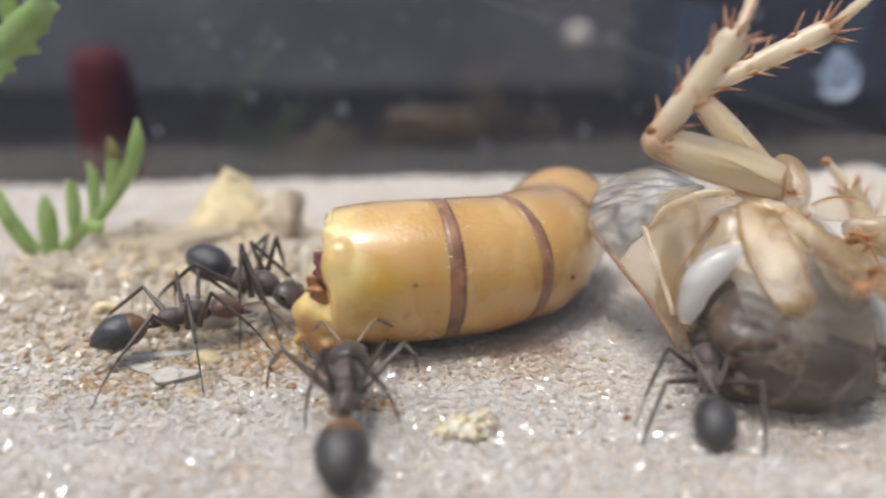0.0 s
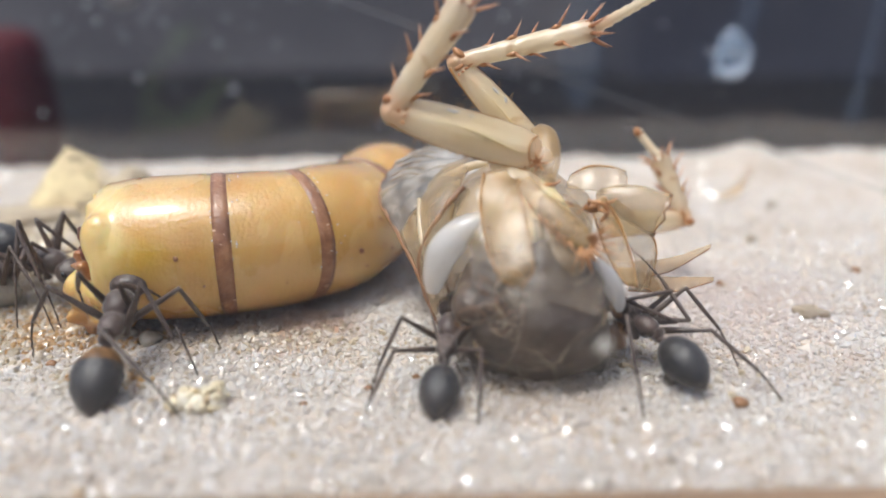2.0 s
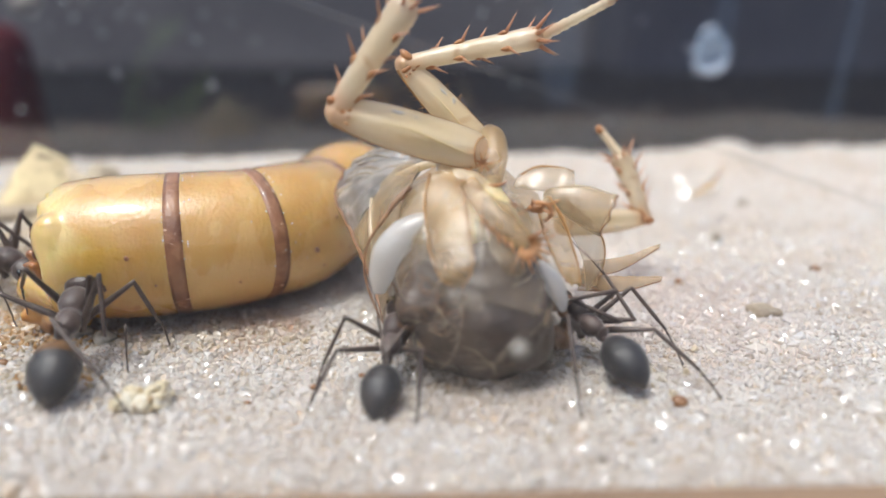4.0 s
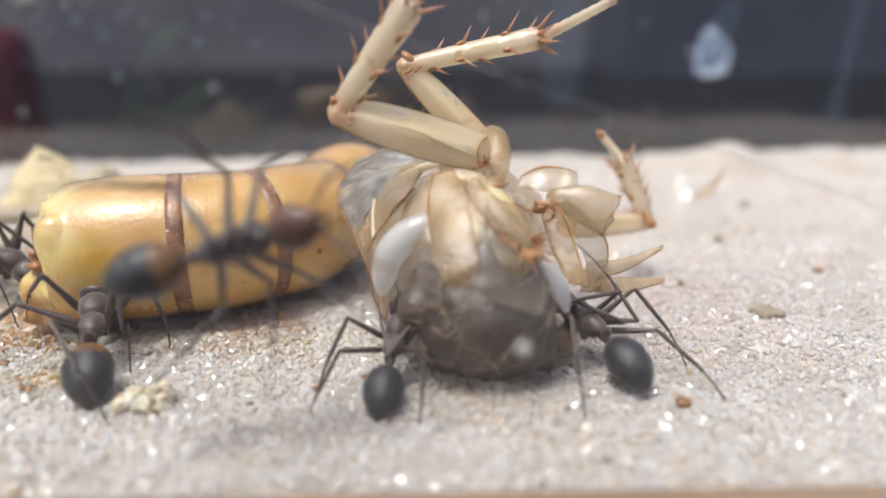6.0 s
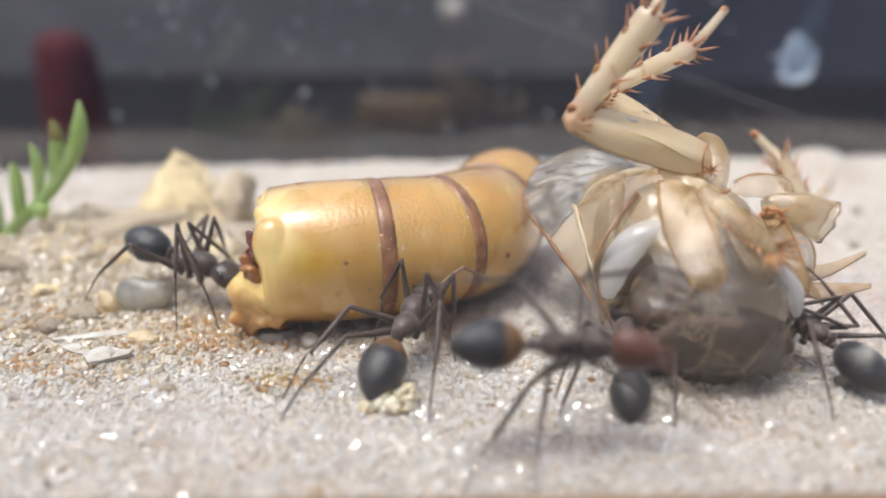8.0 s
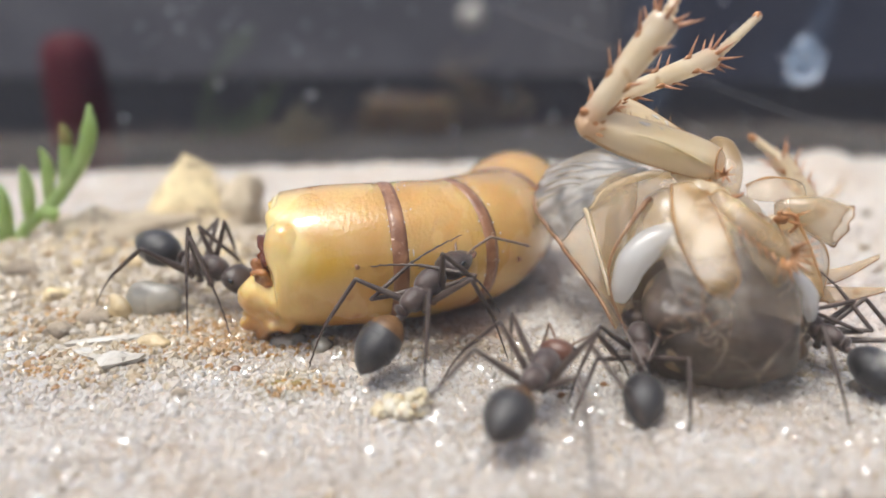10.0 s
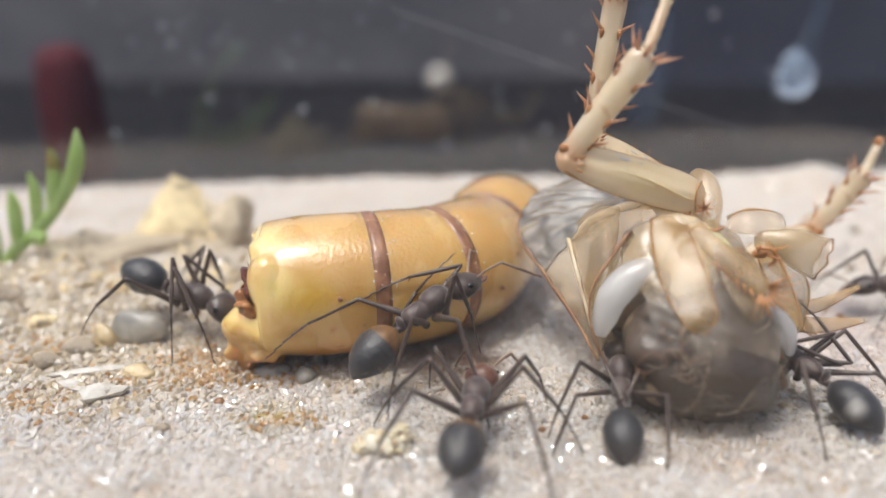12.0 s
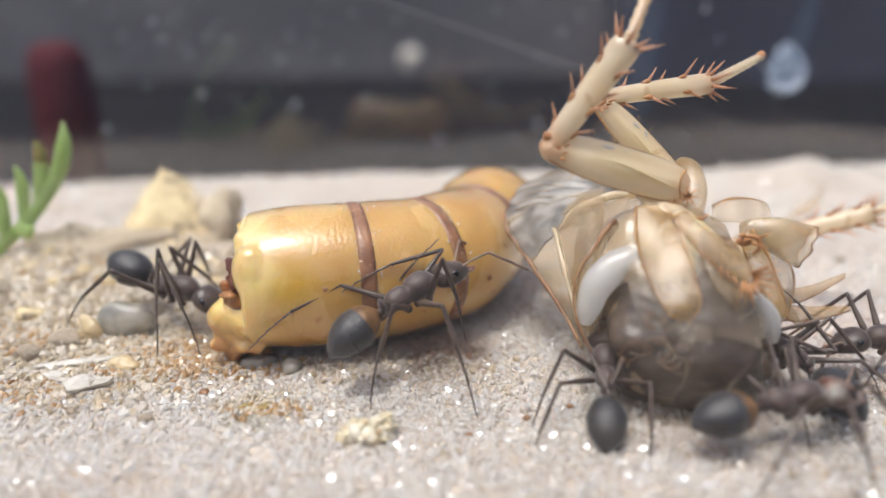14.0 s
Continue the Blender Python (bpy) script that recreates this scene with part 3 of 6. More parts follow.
    pane.visible_shadow = False
    for k, x in ((3, LEFT - 2.0), (4, RIGHT)):
        pane = solid("window_%d" % k, box(x, x + 2.0, FRONT - 1.2, BACK + 12, z0, z1), M_FRONTPANE, smooth=False)
        tagged(pane, "clear glass side pane", "glass pane", kind="structure")
        pane.visible_shadow = False
    tagged(solid("trim", box(LEFT - 2, RIGHT + 2, FRONT - 4.2, FRONT - 1.25, -7.0, 1.0), M_BASE, at=pose(0, 0, -0.00008, 0, -0.5, 0), smooth=False),
           "brown wooden ledge along the foot of the front glass", "ledge", kind="structure")
    tagged(solid("floor", box(-700, 700, -500, 700, -9.0, -7.0), M_TABLE, smooth=False), "dark table top under the tank", "table top", kind="structure")
    for k, b in enumerate(((-620, 620, 420, 430, -7, 85), (-620, 620, -320, -310, -7, 85), (-630, -620, -320, 430, -7, 85), (620, 630, -320, 430, -7, 85))):
        tagged(solid("wall_" + ("north", "south", "west", "east")[k], box(*b), M_DARK, smooth=False), "dark unlit surroundings", "wall", kind="structure")


def drops():
    """Dried specks and water drops on the glass."""
    rng = random.Random(5)
    for k in range(60):
        x, z = rng.uniform(-34, 44), 3.5 + 16 * rng.random() ** 1.1
        if k < 26:
            x, z = rng.gauss(-22, 6), rng.gauss(14.0, 2.8)
        r = rng.choice((0.10, 0.13, 0.16, 0.24))
        v = ball((0, 0, 0), (r, 0.10, r * rng.uniform(0.9, 1.6)), 8, 6)
        tagged(solid("water_speck", v, M_SPECK, at=mm(x, back_y(x, z) - 0.05, z)), "tiny dried water speck on the back glass", "speck", "specks on the glass")
    big = limb([(0, 0, -2.0, 0.9), (0, 0, -1.6, 1.75), (0.1, 0, 0.2, 2.0), (0.6, 0, 1.9, 1.9), (1.0, 0, 2.4, 1.2)], 4, 16, flat=0.28, up=(0, 1, 0))
    d = tagged(solid("water_drop", big, M_DROP, at=mm(41.3, back_y(41.3, 10.4) - 0.5, 10.4)), "bluish water drop hanging on the back glass", "water drop")
    # paler crescent stands in for light caught by the drop's rim
    solid("meniscus", limb([(-1.55, -0.5, 1.1, 0.06), (-1.75, -0.6, -0.3, 0.12), (-1.15, -0.62, -1.35, 0.40), (0, -0.62, -1.6, 0.52), (1.2, -0.62, -1.2, 0.42), (1.75, -0.6, 0.0, 0.22), (1.9, -0.5, 1.5, 0.06)], 6, 10), M_GLEAM, d, "pale crescent painted in as the gleam along the drop's lower edge")
    solid("trail", limb([(0.6, 0.2, 1.8, 1.5), (1.3, 0.2, 4.5, 1.1), (2.0, 0.2, 8.0, 0.9), (2.2, 0.2, 14.0, 0.6)], 4, 10, flat=0.12, up=(0, 1, 0)), M_SMEAR, d, "dry bluish run above the drop")
    d = tagged(solid("water_drop", limb([(0, 0, -1.8, 0.3), (0, 0, -1.0, 0.9), (0, 0, 1.0, 0.95), (0.3, 0, 3.0, 0.4)], 4, 14, flat=0.2, up=(0, 1, 0)), M_SMEAR, at=mm(56.6, back_y(56.6, 4.2) - 0.4, 4.2)),
               "small long water drop on the back glass", "water drop")
    solid("trail", limb([(0.3, 0.2, 2.5, 0.6), (0.5, 0.2, 6, 0.7), (0.9, 0.2, 13, 0.5)], 4, 10, flat=0.12, up=(0, 1, 0)), M_SMEAR, d, "dry bluish run above the drop")
    tagged(solid("water_streak", limb([(0, 0, -3.6, 0.8), (0.1, 0, -1, 2.0), (0, 0, 3, 2.3), (0.6, 0, 9, 1.9)], 5, 14, flat=0.08, up=(0, 1, 0)), M_SMEAR, at=mm(24.6, back_y(24.6, 9.0) - 0.4, 9.0)),
           "bluish dry water run on the back glass", "water streak")
    for x, z, r in ((2.6, 13.8, 0.25), (13.4, 5.4, 0.18)):
        tagged(solid("water_drop", ball((0, 0, 0), (r, 0.15, r), 14, 8), M_FLAKE, at=mm(x, FRONT - 1.28, z)), "small whitish drop on the front glass", "water drop")


def distance():
    red = thing("bottle", mm(-57.2, 107, -7), "dull red plastic bottle standing behind the tank", "bottle")
    solid("body", limb([(0, 0, 0, 4.4), (0, 0, 6, 4.8), (0, 0, 14, 4.7), (0, 0, 19, 4.2), (0, 0, 21.2, 2.6), (0, 0, 21.8, 0.3)], 5, 28, up=(0, 1, 0)), M_RED, red)
    solid("foot_ring", limb([(0, 0, 0.2, 4.9), (0, 0, 1.8, 4.9)], 3, 28, up=(0, 1, 0)), M_RED, red)
    # made-up block that darkens the background on the right
    tagged(solid("dark_cabinet", box(105, 520, 330, 415, -7, 84), M_BACKDROP, smooth=False), "dark blue-black block added to darken the background at right", "cabinet")
    # added see-through tube, stands in for a faint reflection-like streak
    tagged(solid("hair", limb([(0.5, 30.6, 15.9, 0.16), (5.4, 30.3, 14.3, 0.2), (19.7, 30, 9.4, 0.2), (47.2, 30, 0.1, 0.08)], 6, 8), M_STREAK), "faint pale reflection-like streak, added as a tube slanting down to the sand", "hair")


tank()
drops()
distance()


# ---------------------------------------------------------------- larva
def larva():
    root = thing("larva", mm(0, 30, 0), "cut piece of a glossy amber larva with brown rings", "larva")
    line = spline([(-5.75, -1.15, 3.52, 3.22), (-3.6, -0.9, 3.58, 3.40), (-0.8, -0.3, 3.58, 3.42), (1.6, 0.75, 3.52, 3.36), (3.6, 2.6, 3.5, 3.36), (5.0, 5.2, 3.55, 3.2),
                   (6.1, 8.0, 3.95, 3.25), (6.9, 10.2, 3.8, 2.3), (7.1, 10.9, 3.7, 0.6)], 14)
    cuts = [0, 28, 46, 69, len(line) - 1]       # where the rings sit along the line
    for k in range(4):
        a, b = cuts[k], cuts[k + 1]
        rows = line[a:b + 1].copy()
        n = len(rows) - 1
        for i, r in enumerate(rows):
            s = i / n
            r[3] *= 1 + 0.012 * math.sin(math.pi * s) ** 0.6 - (0.015 if k == 3 else 0)
        pts, radii = [r[:3] for r in rows], [r[3] for r in rows]
        if k == 0:                               # ragged cut rim, drawn in
            pts = [rows[0][:3] + np.array((0.9, 0.1, 0.1)), rows[0][:3] + np.array((0.05, 0, 0)), *pts[1:]]
            radii = [radii[0] * 0.60, radii[0] * 0.95, *radii[1:]]
        shape = tube(pts, radii, 48 if k else 72, 0.97, rough=0.014, seed=0, grain=0.45)
        if k == 0:                               # swollen fat under the skin by the cut
            for v in shape[0]:
                for c, size, push in (((-6.3, -3.4, 1.9), 1.4, 0.5),):
                    d = (v - Vector(c)).length / size
                    v += Vector((-0.45, -0.85, 0.15)) * push * math.exp(-d * d)
            lip = limb([(-4.4, -1.9, 2.6, 1.7), (-5.6, -2.3, 2.45, 1.5), (-6.4, -2.5, 2.3, 1.15), (-7.0, -2.5, 2.2, 0.8), (-7.45, -2.5, 2.15, 0.4)], 6, 24, rough=0.35, grain=0.9)
            foot = ball((-6.2, -2.2, 1.0), (1.35, 1.3, 0.9), 24, 16, 0.6, 6.0, 1.4)
            shape = join(shape, lip, foot, ball((-4.9, -3.45, 4.6), (0.95, 0.85, 1.35), 28, 20, 0.12, 2.0, 0.8), ball((-5.5, -2.6, 5.7), (0.5, 0.5, 0.55), 18, 12, 0.3, 4.0, 1.2))
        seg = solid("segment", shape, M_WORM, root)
        if k == 0:                               # one skin over body, lip and fat
            skin = seg.modifiers.new("skin", "REMESH")
            skin.mode, skin.voxel_size, skin.use_smooth_shade = "VOXEL", 0.00013, True
            ease = seg.modifiers.new("ease", "SMOOTH")
            ease.factor, ease.iterations = 0.5, 4
    for c, wide in ((28, 2), (46, 2), (69, 2)):
        rows = line[c - wide // 2 - 1:c + wide // 2 + 1]
        n = len(rows) - 1
        solid("ring", tube([r[:3] for r in rows], [r[3] * (1.009 + 0.008 * math.sin(math.pi * i / n)) for i, r in enumerate(rows)], 48, 0.97, rough=0.014, seed=0, grain=0.45),
              M_BAND, root, "dark brown ring round the body")
    # soft parts that swell out of the cut
    solid("upper_lip", limb([(-5.2, -2.7, 5.7, 0.2), (-5.5, -1.9, 6.15, 0.3), (-5.65, -0.7, 6.25, 0.28), (-5.75, 0.5, 6.0, 0.2)], 5, 10, rough=0.3), M_LIP, root)
    solid("wound", ball((-5.8, -2.8, 4.3), (0.5, 0.6, 0.8), 26, 20, 0.9, 7.0, 2.6), M_WOUND, root, "dark red open wound")
    solid("wound_edge", ball((-6.1, -2.9, 3.5), (0.6, 0.6, 0.5), 26, 20, 0.9, 9.0, 2.6), M_FLESH, root, "orange-brown edge of the wound")
    rng = random.Random(21)
    bits, pores = [], []
    for k in range(90):
        i = rng.randrange(16, 74) if k % 2 else rng.choice((28, 46)) + rng.randint(-2, 2)
        a = rng.uniform(-1.7, 0.3)              # the side that faces the light and the glass
        x, y, z, r = line[i]
        d = (line[i + 1] - line[i - 1])[:2]
        d /= np.hypot(*d)
        q = Vector((x + d[1] * r * math.cos(a) * (1.0), y - d[0] * r * math.cos(a), z - r * 0.97 * math.sin(a)))
        w = rng.uniform(0.025, 0.06)
        bits.append(ball(q, (w, w, w), 6, 4))
    solid("dust_specks", join(*bits), M_FLAKE, root, "tiny pale specks of dust")
    for i, a, w in ((20, -0.15, 0.12), (24, 0.25, 0.07), (38, 0.35, 0.08), (52, 0.1, 0.13), (54, 0.4, 0.09), (57, -0.3, 0.10), (60, 0.25, 0.12), (62, 0.0, 0.08)):
        x, y, z, r = line[i]
        d = (line[i + 1] - line[i - 1])[:2]
        d /= np.hypot(*d)
        q = Vector((x + d[1] * r * math.cos(a), y - d[0] * r * math.cos(a), z - r * 0.97 * math.sin(a)))
        pores.append(ball(q, (w, w * 0.6, w), 10, 6, 0.5, i, 4.0))
    solid("pores", join(*pores), M_BAND, root, "small dark brown pores")
    for k, (x, y, z) in enumerate(((-6.1, -2.7, 4.6), (-6.2, -2.2, 4.8))):
        solid("torn_shred", spike((x + 0.3, y, z - 0.6), (-0.25, -0.1, 1), 1.0, 0.14), M_WOUND, root)


larva()


# ---------------------------------------------------------------- insect carcass
CX, CY = 13.0, 25.0


def cw(x, y, z, *r):
    return (x - CX, y - CY, z, *r)


def spiny_tibia(length, width, seed):
    """A tibia along +x from its knee, flat-sided, with its spines and their dark sockets: (shaft, spines, sockets)."""
    rng = random.Random(seed)
    shaft = limb([(-0.3, 0, 0, width * 0.5), (-0.1, 0, 0, width * 0.78), (0.5, 0, 0.0, width * 0.84), (length * 0.4, 0, 0.05, width * 0.95), (length * 0.78, 0, 0.0, width * 1.1), (length * 0.94, 0, 0, width * 1.12), (length, 0, 0, width * 0.8)],
                 6, 16, flat=0.75)
    spines, sockets = [], []
    for side in (1, -1):
        for k in range(5 if side > 0 else 4):
            x = length * (0.22 + 0.165 * k) + rng.uniform(-0.12, 0.12)
            for z in (0.22 if k % 2 else 0.0,):
                way = Vector((1.0, side * rng.uniform(0.8, 1.3), z * 2 + rng.uniform(-0.15, 0.3)))
                spines.append(spike((x + z * 0.9, side * width * 0.8, z), way, rng.uniform(0.65, 1.0), 0.085))
                sockets.append(limb([(x + z * 0.9 - 0.35, side * width * 0.74, z, 0.03), (x + z * 0.9 - 0.05, side * width * 0.82, z * 1.05, 0.13), (x + z * 0.9 + 0.16, side * width * 0.86, z, 0.04)], 4, 8))
    for k in range(8):
        a = k * math.pi / 4
        spines.append(spike((length - 0.2, 0.8 * width * math.cos(a), 0.7 * width * math.sin(a)), (1, 0.9 * math.cos(a), 0.9 * math.sin(a)), rng.uniform(0.6, 1.05), 0.10))
        sockets.append(ball((length - 0.25, 0.8 * width * math.cos(a), 0.62 * width * math.sin(a)), (0.2, 0.12, 0.12), 8, 6, 0.3, k, 3.0))
    return shaft, spines, sockets


def bent(shape, x0, degrees):
    """A shape turned about the upright line at x0."""
    turn, at = Matrix.Rotation(radians(degrees), 3, "Z"), Vector((x0, 0, 0))
    return [turn @ (Vector(v) - at) + at for v in shape[0]], shape[1]


def tarsus_shape(length, x0, bend=17):
    rows = []
    n = 8
    for k in range(n):
        a = x0 + length * k / n
        r = 0.27 - 0.06 * k / n
        rows += [(a, 0, -0.0, r * 0.78), (a + length / n * 0.8, 0, 0, r)]
    rows.append((x0 + length, 0.0, 0.02, 0.2))
    return bent(tube([r[:3] for r in rows], [r[3] for r in rows], 10), x0, bend)


def leg_parts(root, femur_len, femur_w, tib_len, tib_w, tar_len, seed, pale):
    """femur > tibia, tarsus, spines; the femur lies along its own +x from the hip, the tibia from the knee."""
    fl, fw = femur_len, femur_w
    shape = limb([(-0.05, 0, 0, fw * 0.55), (fl * 0.06, 0, 0.03, fw * 0.82), (fl * 0.2, 0, 0.05, fw * 0.96), (fl * 0.45, 0, 0.08, fw), (fl * 0.75, 0, 0.05, fw * 0.90),
                  (fl * 0.92, 0, 0, fw * 0.7), (fl + 0.1, 0, 0, fw * 0.56), (fl + 0.36, 0, 0, fw * 0.25)], 7, 28, flat=1.0, rough=0.04, grain=0.6)
    for v in shape[0]:
        along = math.sin(math.pi * min(max(v.x / fl, 0), 1))
        v.z *= 0.6
        if v.z > 0:                              # flat outer face with a raised keel, hollowed on both sides of it
            v.z += along * fw * (0.14 * math.exp(-((v.y - 0.16 * fw) / (0.10 * fw)) ** 2) - 0.10 * math.exp(-((v.y + 0.35 * fw) / (0.25 * fw)) ** 2))
    femur = solid("femur", shape, pale, root)
    for side in (-1, 1):
        solid("seam", limb([(fl * f, side * fw * w, 0.08, r) for f, w, r in ((0.02, 0.55, 0.05), (0.12, 0.88, 0.045), (0.28, 0.99, 0.025), (0.45, 1.0, 0.03), (0.7, 0.92, 0.03), (0.88, 0.76, 0.05), (1.0, 0.55, 0.06))], 6, 6, rough=0.5, grain=2.0), M_SEAM, femur)
    solid("seam", limb([(0.35, 0.75 * fw, 0.3 * fw, 0.03), (0.62, 0.3 * fw, 0.62 * fw, 0.04), (0.6, -0.2 * fw, 0.66 * fw, 0.04), (0.3, -0.62 * fw, 0.42 * fw, 0.05)], 5, 6), M_SEAM, femur)
    solid("keel", limb([(fl * 0.12, 0.42 * fw, 0.54 * fw, 0.02), (fl * 0.3, 0.30 * fw, 0.68 * fw, 0.04), (fl * 0.5, 0.14 * fw, 0.76 * fw, 0.035), (fl * 0.72, 0.10 * fw, 0.62 * fw, 0.015)], 6, 8), M_KEEL, femur, "pale yellow ridge")
    core = limb([(0.3, 0, 0, fw * 0.35), (fl * 0.3, -0.15 * fw, 0, fw * 0.62), (fl * 0.62, -0.1 * fw, 0, fw * 0.5), (fl * 0.95, -0.05, 0, fw * 0.15)], 6, 14, rough=0.35, grain=1.0)
    for v in core[0]:
        v.z *= 0.5
    solid("tissue", core, M_TISSUE, femur)
    rng = random.Random(seed + 50)
    # small white dots stand in for the femur's highlights
    solid("wet_beads", join(*[ball((fl * rng.uniform(0.46, 0.66), -fw * rng.uniform(0.5, 0.66), fw * 0.44), (rng.uniform(0.08, 0.2), 0.06, 0.07), 10, 8) for k in range(4)]), M_GLINT, femur, "white dots painted in as glints on the femur")
    bristles = []
    for k in range(34):
        f, side = rng.uniform(0.05, 0.95), 1 if k % 3 else -1
        edge = fw * side * (0.98 - 1.1 * (f - 0.45) ** 2)
        bristles.append(spike((fl * f, edge, rng.uniform(-0.1, 0.2)), (rng.uniform(0.1, 0.5), side, rng.uniform(-0.2, 0.5)), rng.uniform(0.12, 0.28), 0.016, 4))
    solid("bristles", join(*bristles), M_SEAM, femur, "fine amber bristles")
    shaft, spines, sockets = spiny_tibia(tib_len, tib_w, seed)
    tibia = solid("tibia", shaft, pale, femur)
    spine = solid("tibia_spines", join(*spines), M_THORN, femur, "pale pinkish-brown spines")
    socket = solid("spine_sockets", join(*sockets), M_SPINE, femur, "rust-brown feet of the spines")
    foot = solid("tarsus", tarsus_shape(tar_len, tib_len - 0.05), pale, femur, "thin ringed foot")
    claw = solid("claw", bent(limb([(tib_len + tar_len - 0.35, 0, 0.02, 0.17), (tib_len + tar_len - 0.05, 0.04, 0.02, 0.21), (tib_len + tar_len + 0.12, -0.1, 0.02, 0.08)], 4, 8), tib_len - 0.05, 17), M_SPINE, femur, "rust-brown claw")
    solid("knee_joint", ball((fl, 0, 0), (0.34, 0.5 * fw, 0.36), 14, 10), pale, femur)
    patch = [ball((fl + 0.08, -0.36 * fw, 0.16), (0.34, 0.2, 0.26), 12, 8, 0.5, seed, 3.0), ball((fl - 0.25, 0.1 * fw, 0.30 * fw), (0.16, 0.34 * fw, 0.12), 12, 8, 0.6, seed + 1, 4.0)]
    for k in range(4):
        patch.append(spike((fl - 0.45, fw * (0.45 - 0.25 * k), 0.3 * fw), (-0.3, 0.5 - 0.3 * k, 1), 0.4, 0.07))
    solid("knee_patch", join(*patch), M_SPINE, femur, "rust-brown knee spot")
    return femur, (tibia, spine, socket, foot, claw)


def place_leg(femur, lower, hip, knee, foot):
    """Pose of the femur and, in its space, of the shin for a hip, a knee and a point on the shin (mm, in the carcass's space)."""
    hip, knee, foot = Vector(hip), Vector(knee), Vector(foot)
    f = aim(hip, knee - hip, (0, -0.9, 0.5))
    reach = (knee - hip).normalized()
    return f, f.inverted() @ aim(hip + reach * femur["reach"], foot - knee, (0, -0.9, 0.5))


def pose_leg(femur, lower, hip, knee, foot):
    f, s = place_leg(femur, lower, hip, knee, foot)
    femur.matrix_basis = f
    for o in lower:
        o.matrix_basis = s


LEG = {}


def carcass():
    root = thing("insect_carcass", mm(CX, CY, 0), "pale amber carcass of a cockroach-like insect lying on its back", "insect carcass")
    DOME = [(13.0, 24.4, 0.1, 2.95), (13.0, 24.3, 1.7, 3.4), (12.95, 24.4, 3.2, 3.4), (12.85, 24.8, 4.8, 2.95), (12.9, 25.3, 6.2, 2.15), (13.0, 25.75, 7.2, 1.25), (13.05, 25.9, 7.75, 0.5)]

    def front(x, z, out=0.0):
        """The near surface of the belly at x, z (world)."""
        for a, b in zip(DOME, DOME[1:]):
            if z <= b[2] or b is DOME[-1]:
                s = min(max((z - a[2]) / (b[2] - a[2]), 0), 1)
                cx, cy, r = (a[i] + (b[i] - a[i]) * s for i in (0, 1, 3))
                return cy - math.sqrt(max((r + out) ** 2 - (x - cx) ** 2, 0.04))
    # body: cream flank behind, amber hips on top, dark wet belly in front
    solid("thorax", ball(cw(12.6, 28.0, 3.9), (3.6, 3.2, 3.7), 36, 24, 0.2, 1.0, 0.4), M_CUTICLE, root, "cream amber chest shell")
    solid("gut", ball(cw(13.05, 24.35, 2.4), (3.2, 3.15, 2.95), 64, 44, 0.2, 3.0, 0.42), M_GUT, root, "dark grey-brown wet gut")
    solid("gut_lobe", ball(cw(11.3, 23.3, 3.3), (1.4, 1.5, 1.5), 32, 22, 0.4, 12.0, 0.8), M_GUT, root)
    solid("hip_tissue", limb([cw(12.8, 25.2, 4.6, 1.6), cw(12.8, 25.5, 5.6, 1.95), cw(12.95, 25.8, 6.6, 1.45), cw(13.05, 25.95, 7.5, 0.6)], 6, 32, rough=0.35, grain=0.7), M_TISSUE, root, "cloudy amber tissue under the hips")
    solid("membrane", limb([cw(x, y, z, r) for x, y, z, r in DOME], 8, 56, rough=0.05, grain=0.6, seed=5.0), M_FILM, root, "wet see-through skin over the gut")
    solid("membrane_lobe", ball(cw(15.2, 22.9, 1.6), (1.3, 1.0, 1.3), 32, 22, 0.25, 9.0, 0.6), M_FILM, root)
    solid("fat_body", limb([cw(9.0, 24.0, 3.3, 0.25), cw(9.1, 24.0, 4.0, 0.5), cw(9.35, 24.1, 4.8, 0.6), cw(9.9, 24.25, 5.45, 0.62), cw(10.6, 24.3, 5.9, 0.55), cw(11.2, 24.4, 6.25, 0.3)], 8, 28, rough=0.12, grain=0.8), M_WHITE, root, "shiny white fat body")
    solid("fat_body", limb([cw(*q) for q in ((15.1, 22.7, 4.95, 0.15), (15.55, 22.75, 4.3, 0.32), (15.95, 22.9, 3.6, 0.34), (16.15, 23.0, 2.9, 0.15))], 8, 18, rough=0.3, grain=1.4), M_WHITE, root, "shiny white fat body")
    solid("torn_flesh", ball(cw(16.35, 24.3, 2.5), (0.42, 0.35, 0.36), 24, 16, 0.9, 4.0, 2.2), M_TORN, root, "torn dark orange flesh")
    solid("torn_flesh", limb([cw(15.9, 23.6, 1.0, 0.3), cw(16.3, 24.0, 1.3, 0.45), cw(16.7, 24.6, 1.2, 0.3)], 6, 14, rough=0.7, grain=1.8), M_TORN, root, "torn dark orange flesh")

    def plate(name, left, right, bow, mat=M_CUTICLE, seams=(True, True), nv=12, thick=0.10, label=""):
        """A thin bowed hip plate between two edges, with brown seams along them."""
        left, right = [cw(*q) for q in left], [cw(*q) for q in right]
        p = solid(name, sheet(strip_between(left, right, 7, nv, bow, 0.03, 3.0), thick), mat, root, label)
        for edge, on in ((left, seams[0]), (right, seams[1])):
            if on:
                solid("seam", limb([(x, y - 0.07, z + 0.03, 0.040 + 0.020 * math.sin(i + 1)) for i, (x, y, z) in enumerate(edge)], 6, 6, rough=0.5, grain=2.0), M_SEAM, p)
        return p
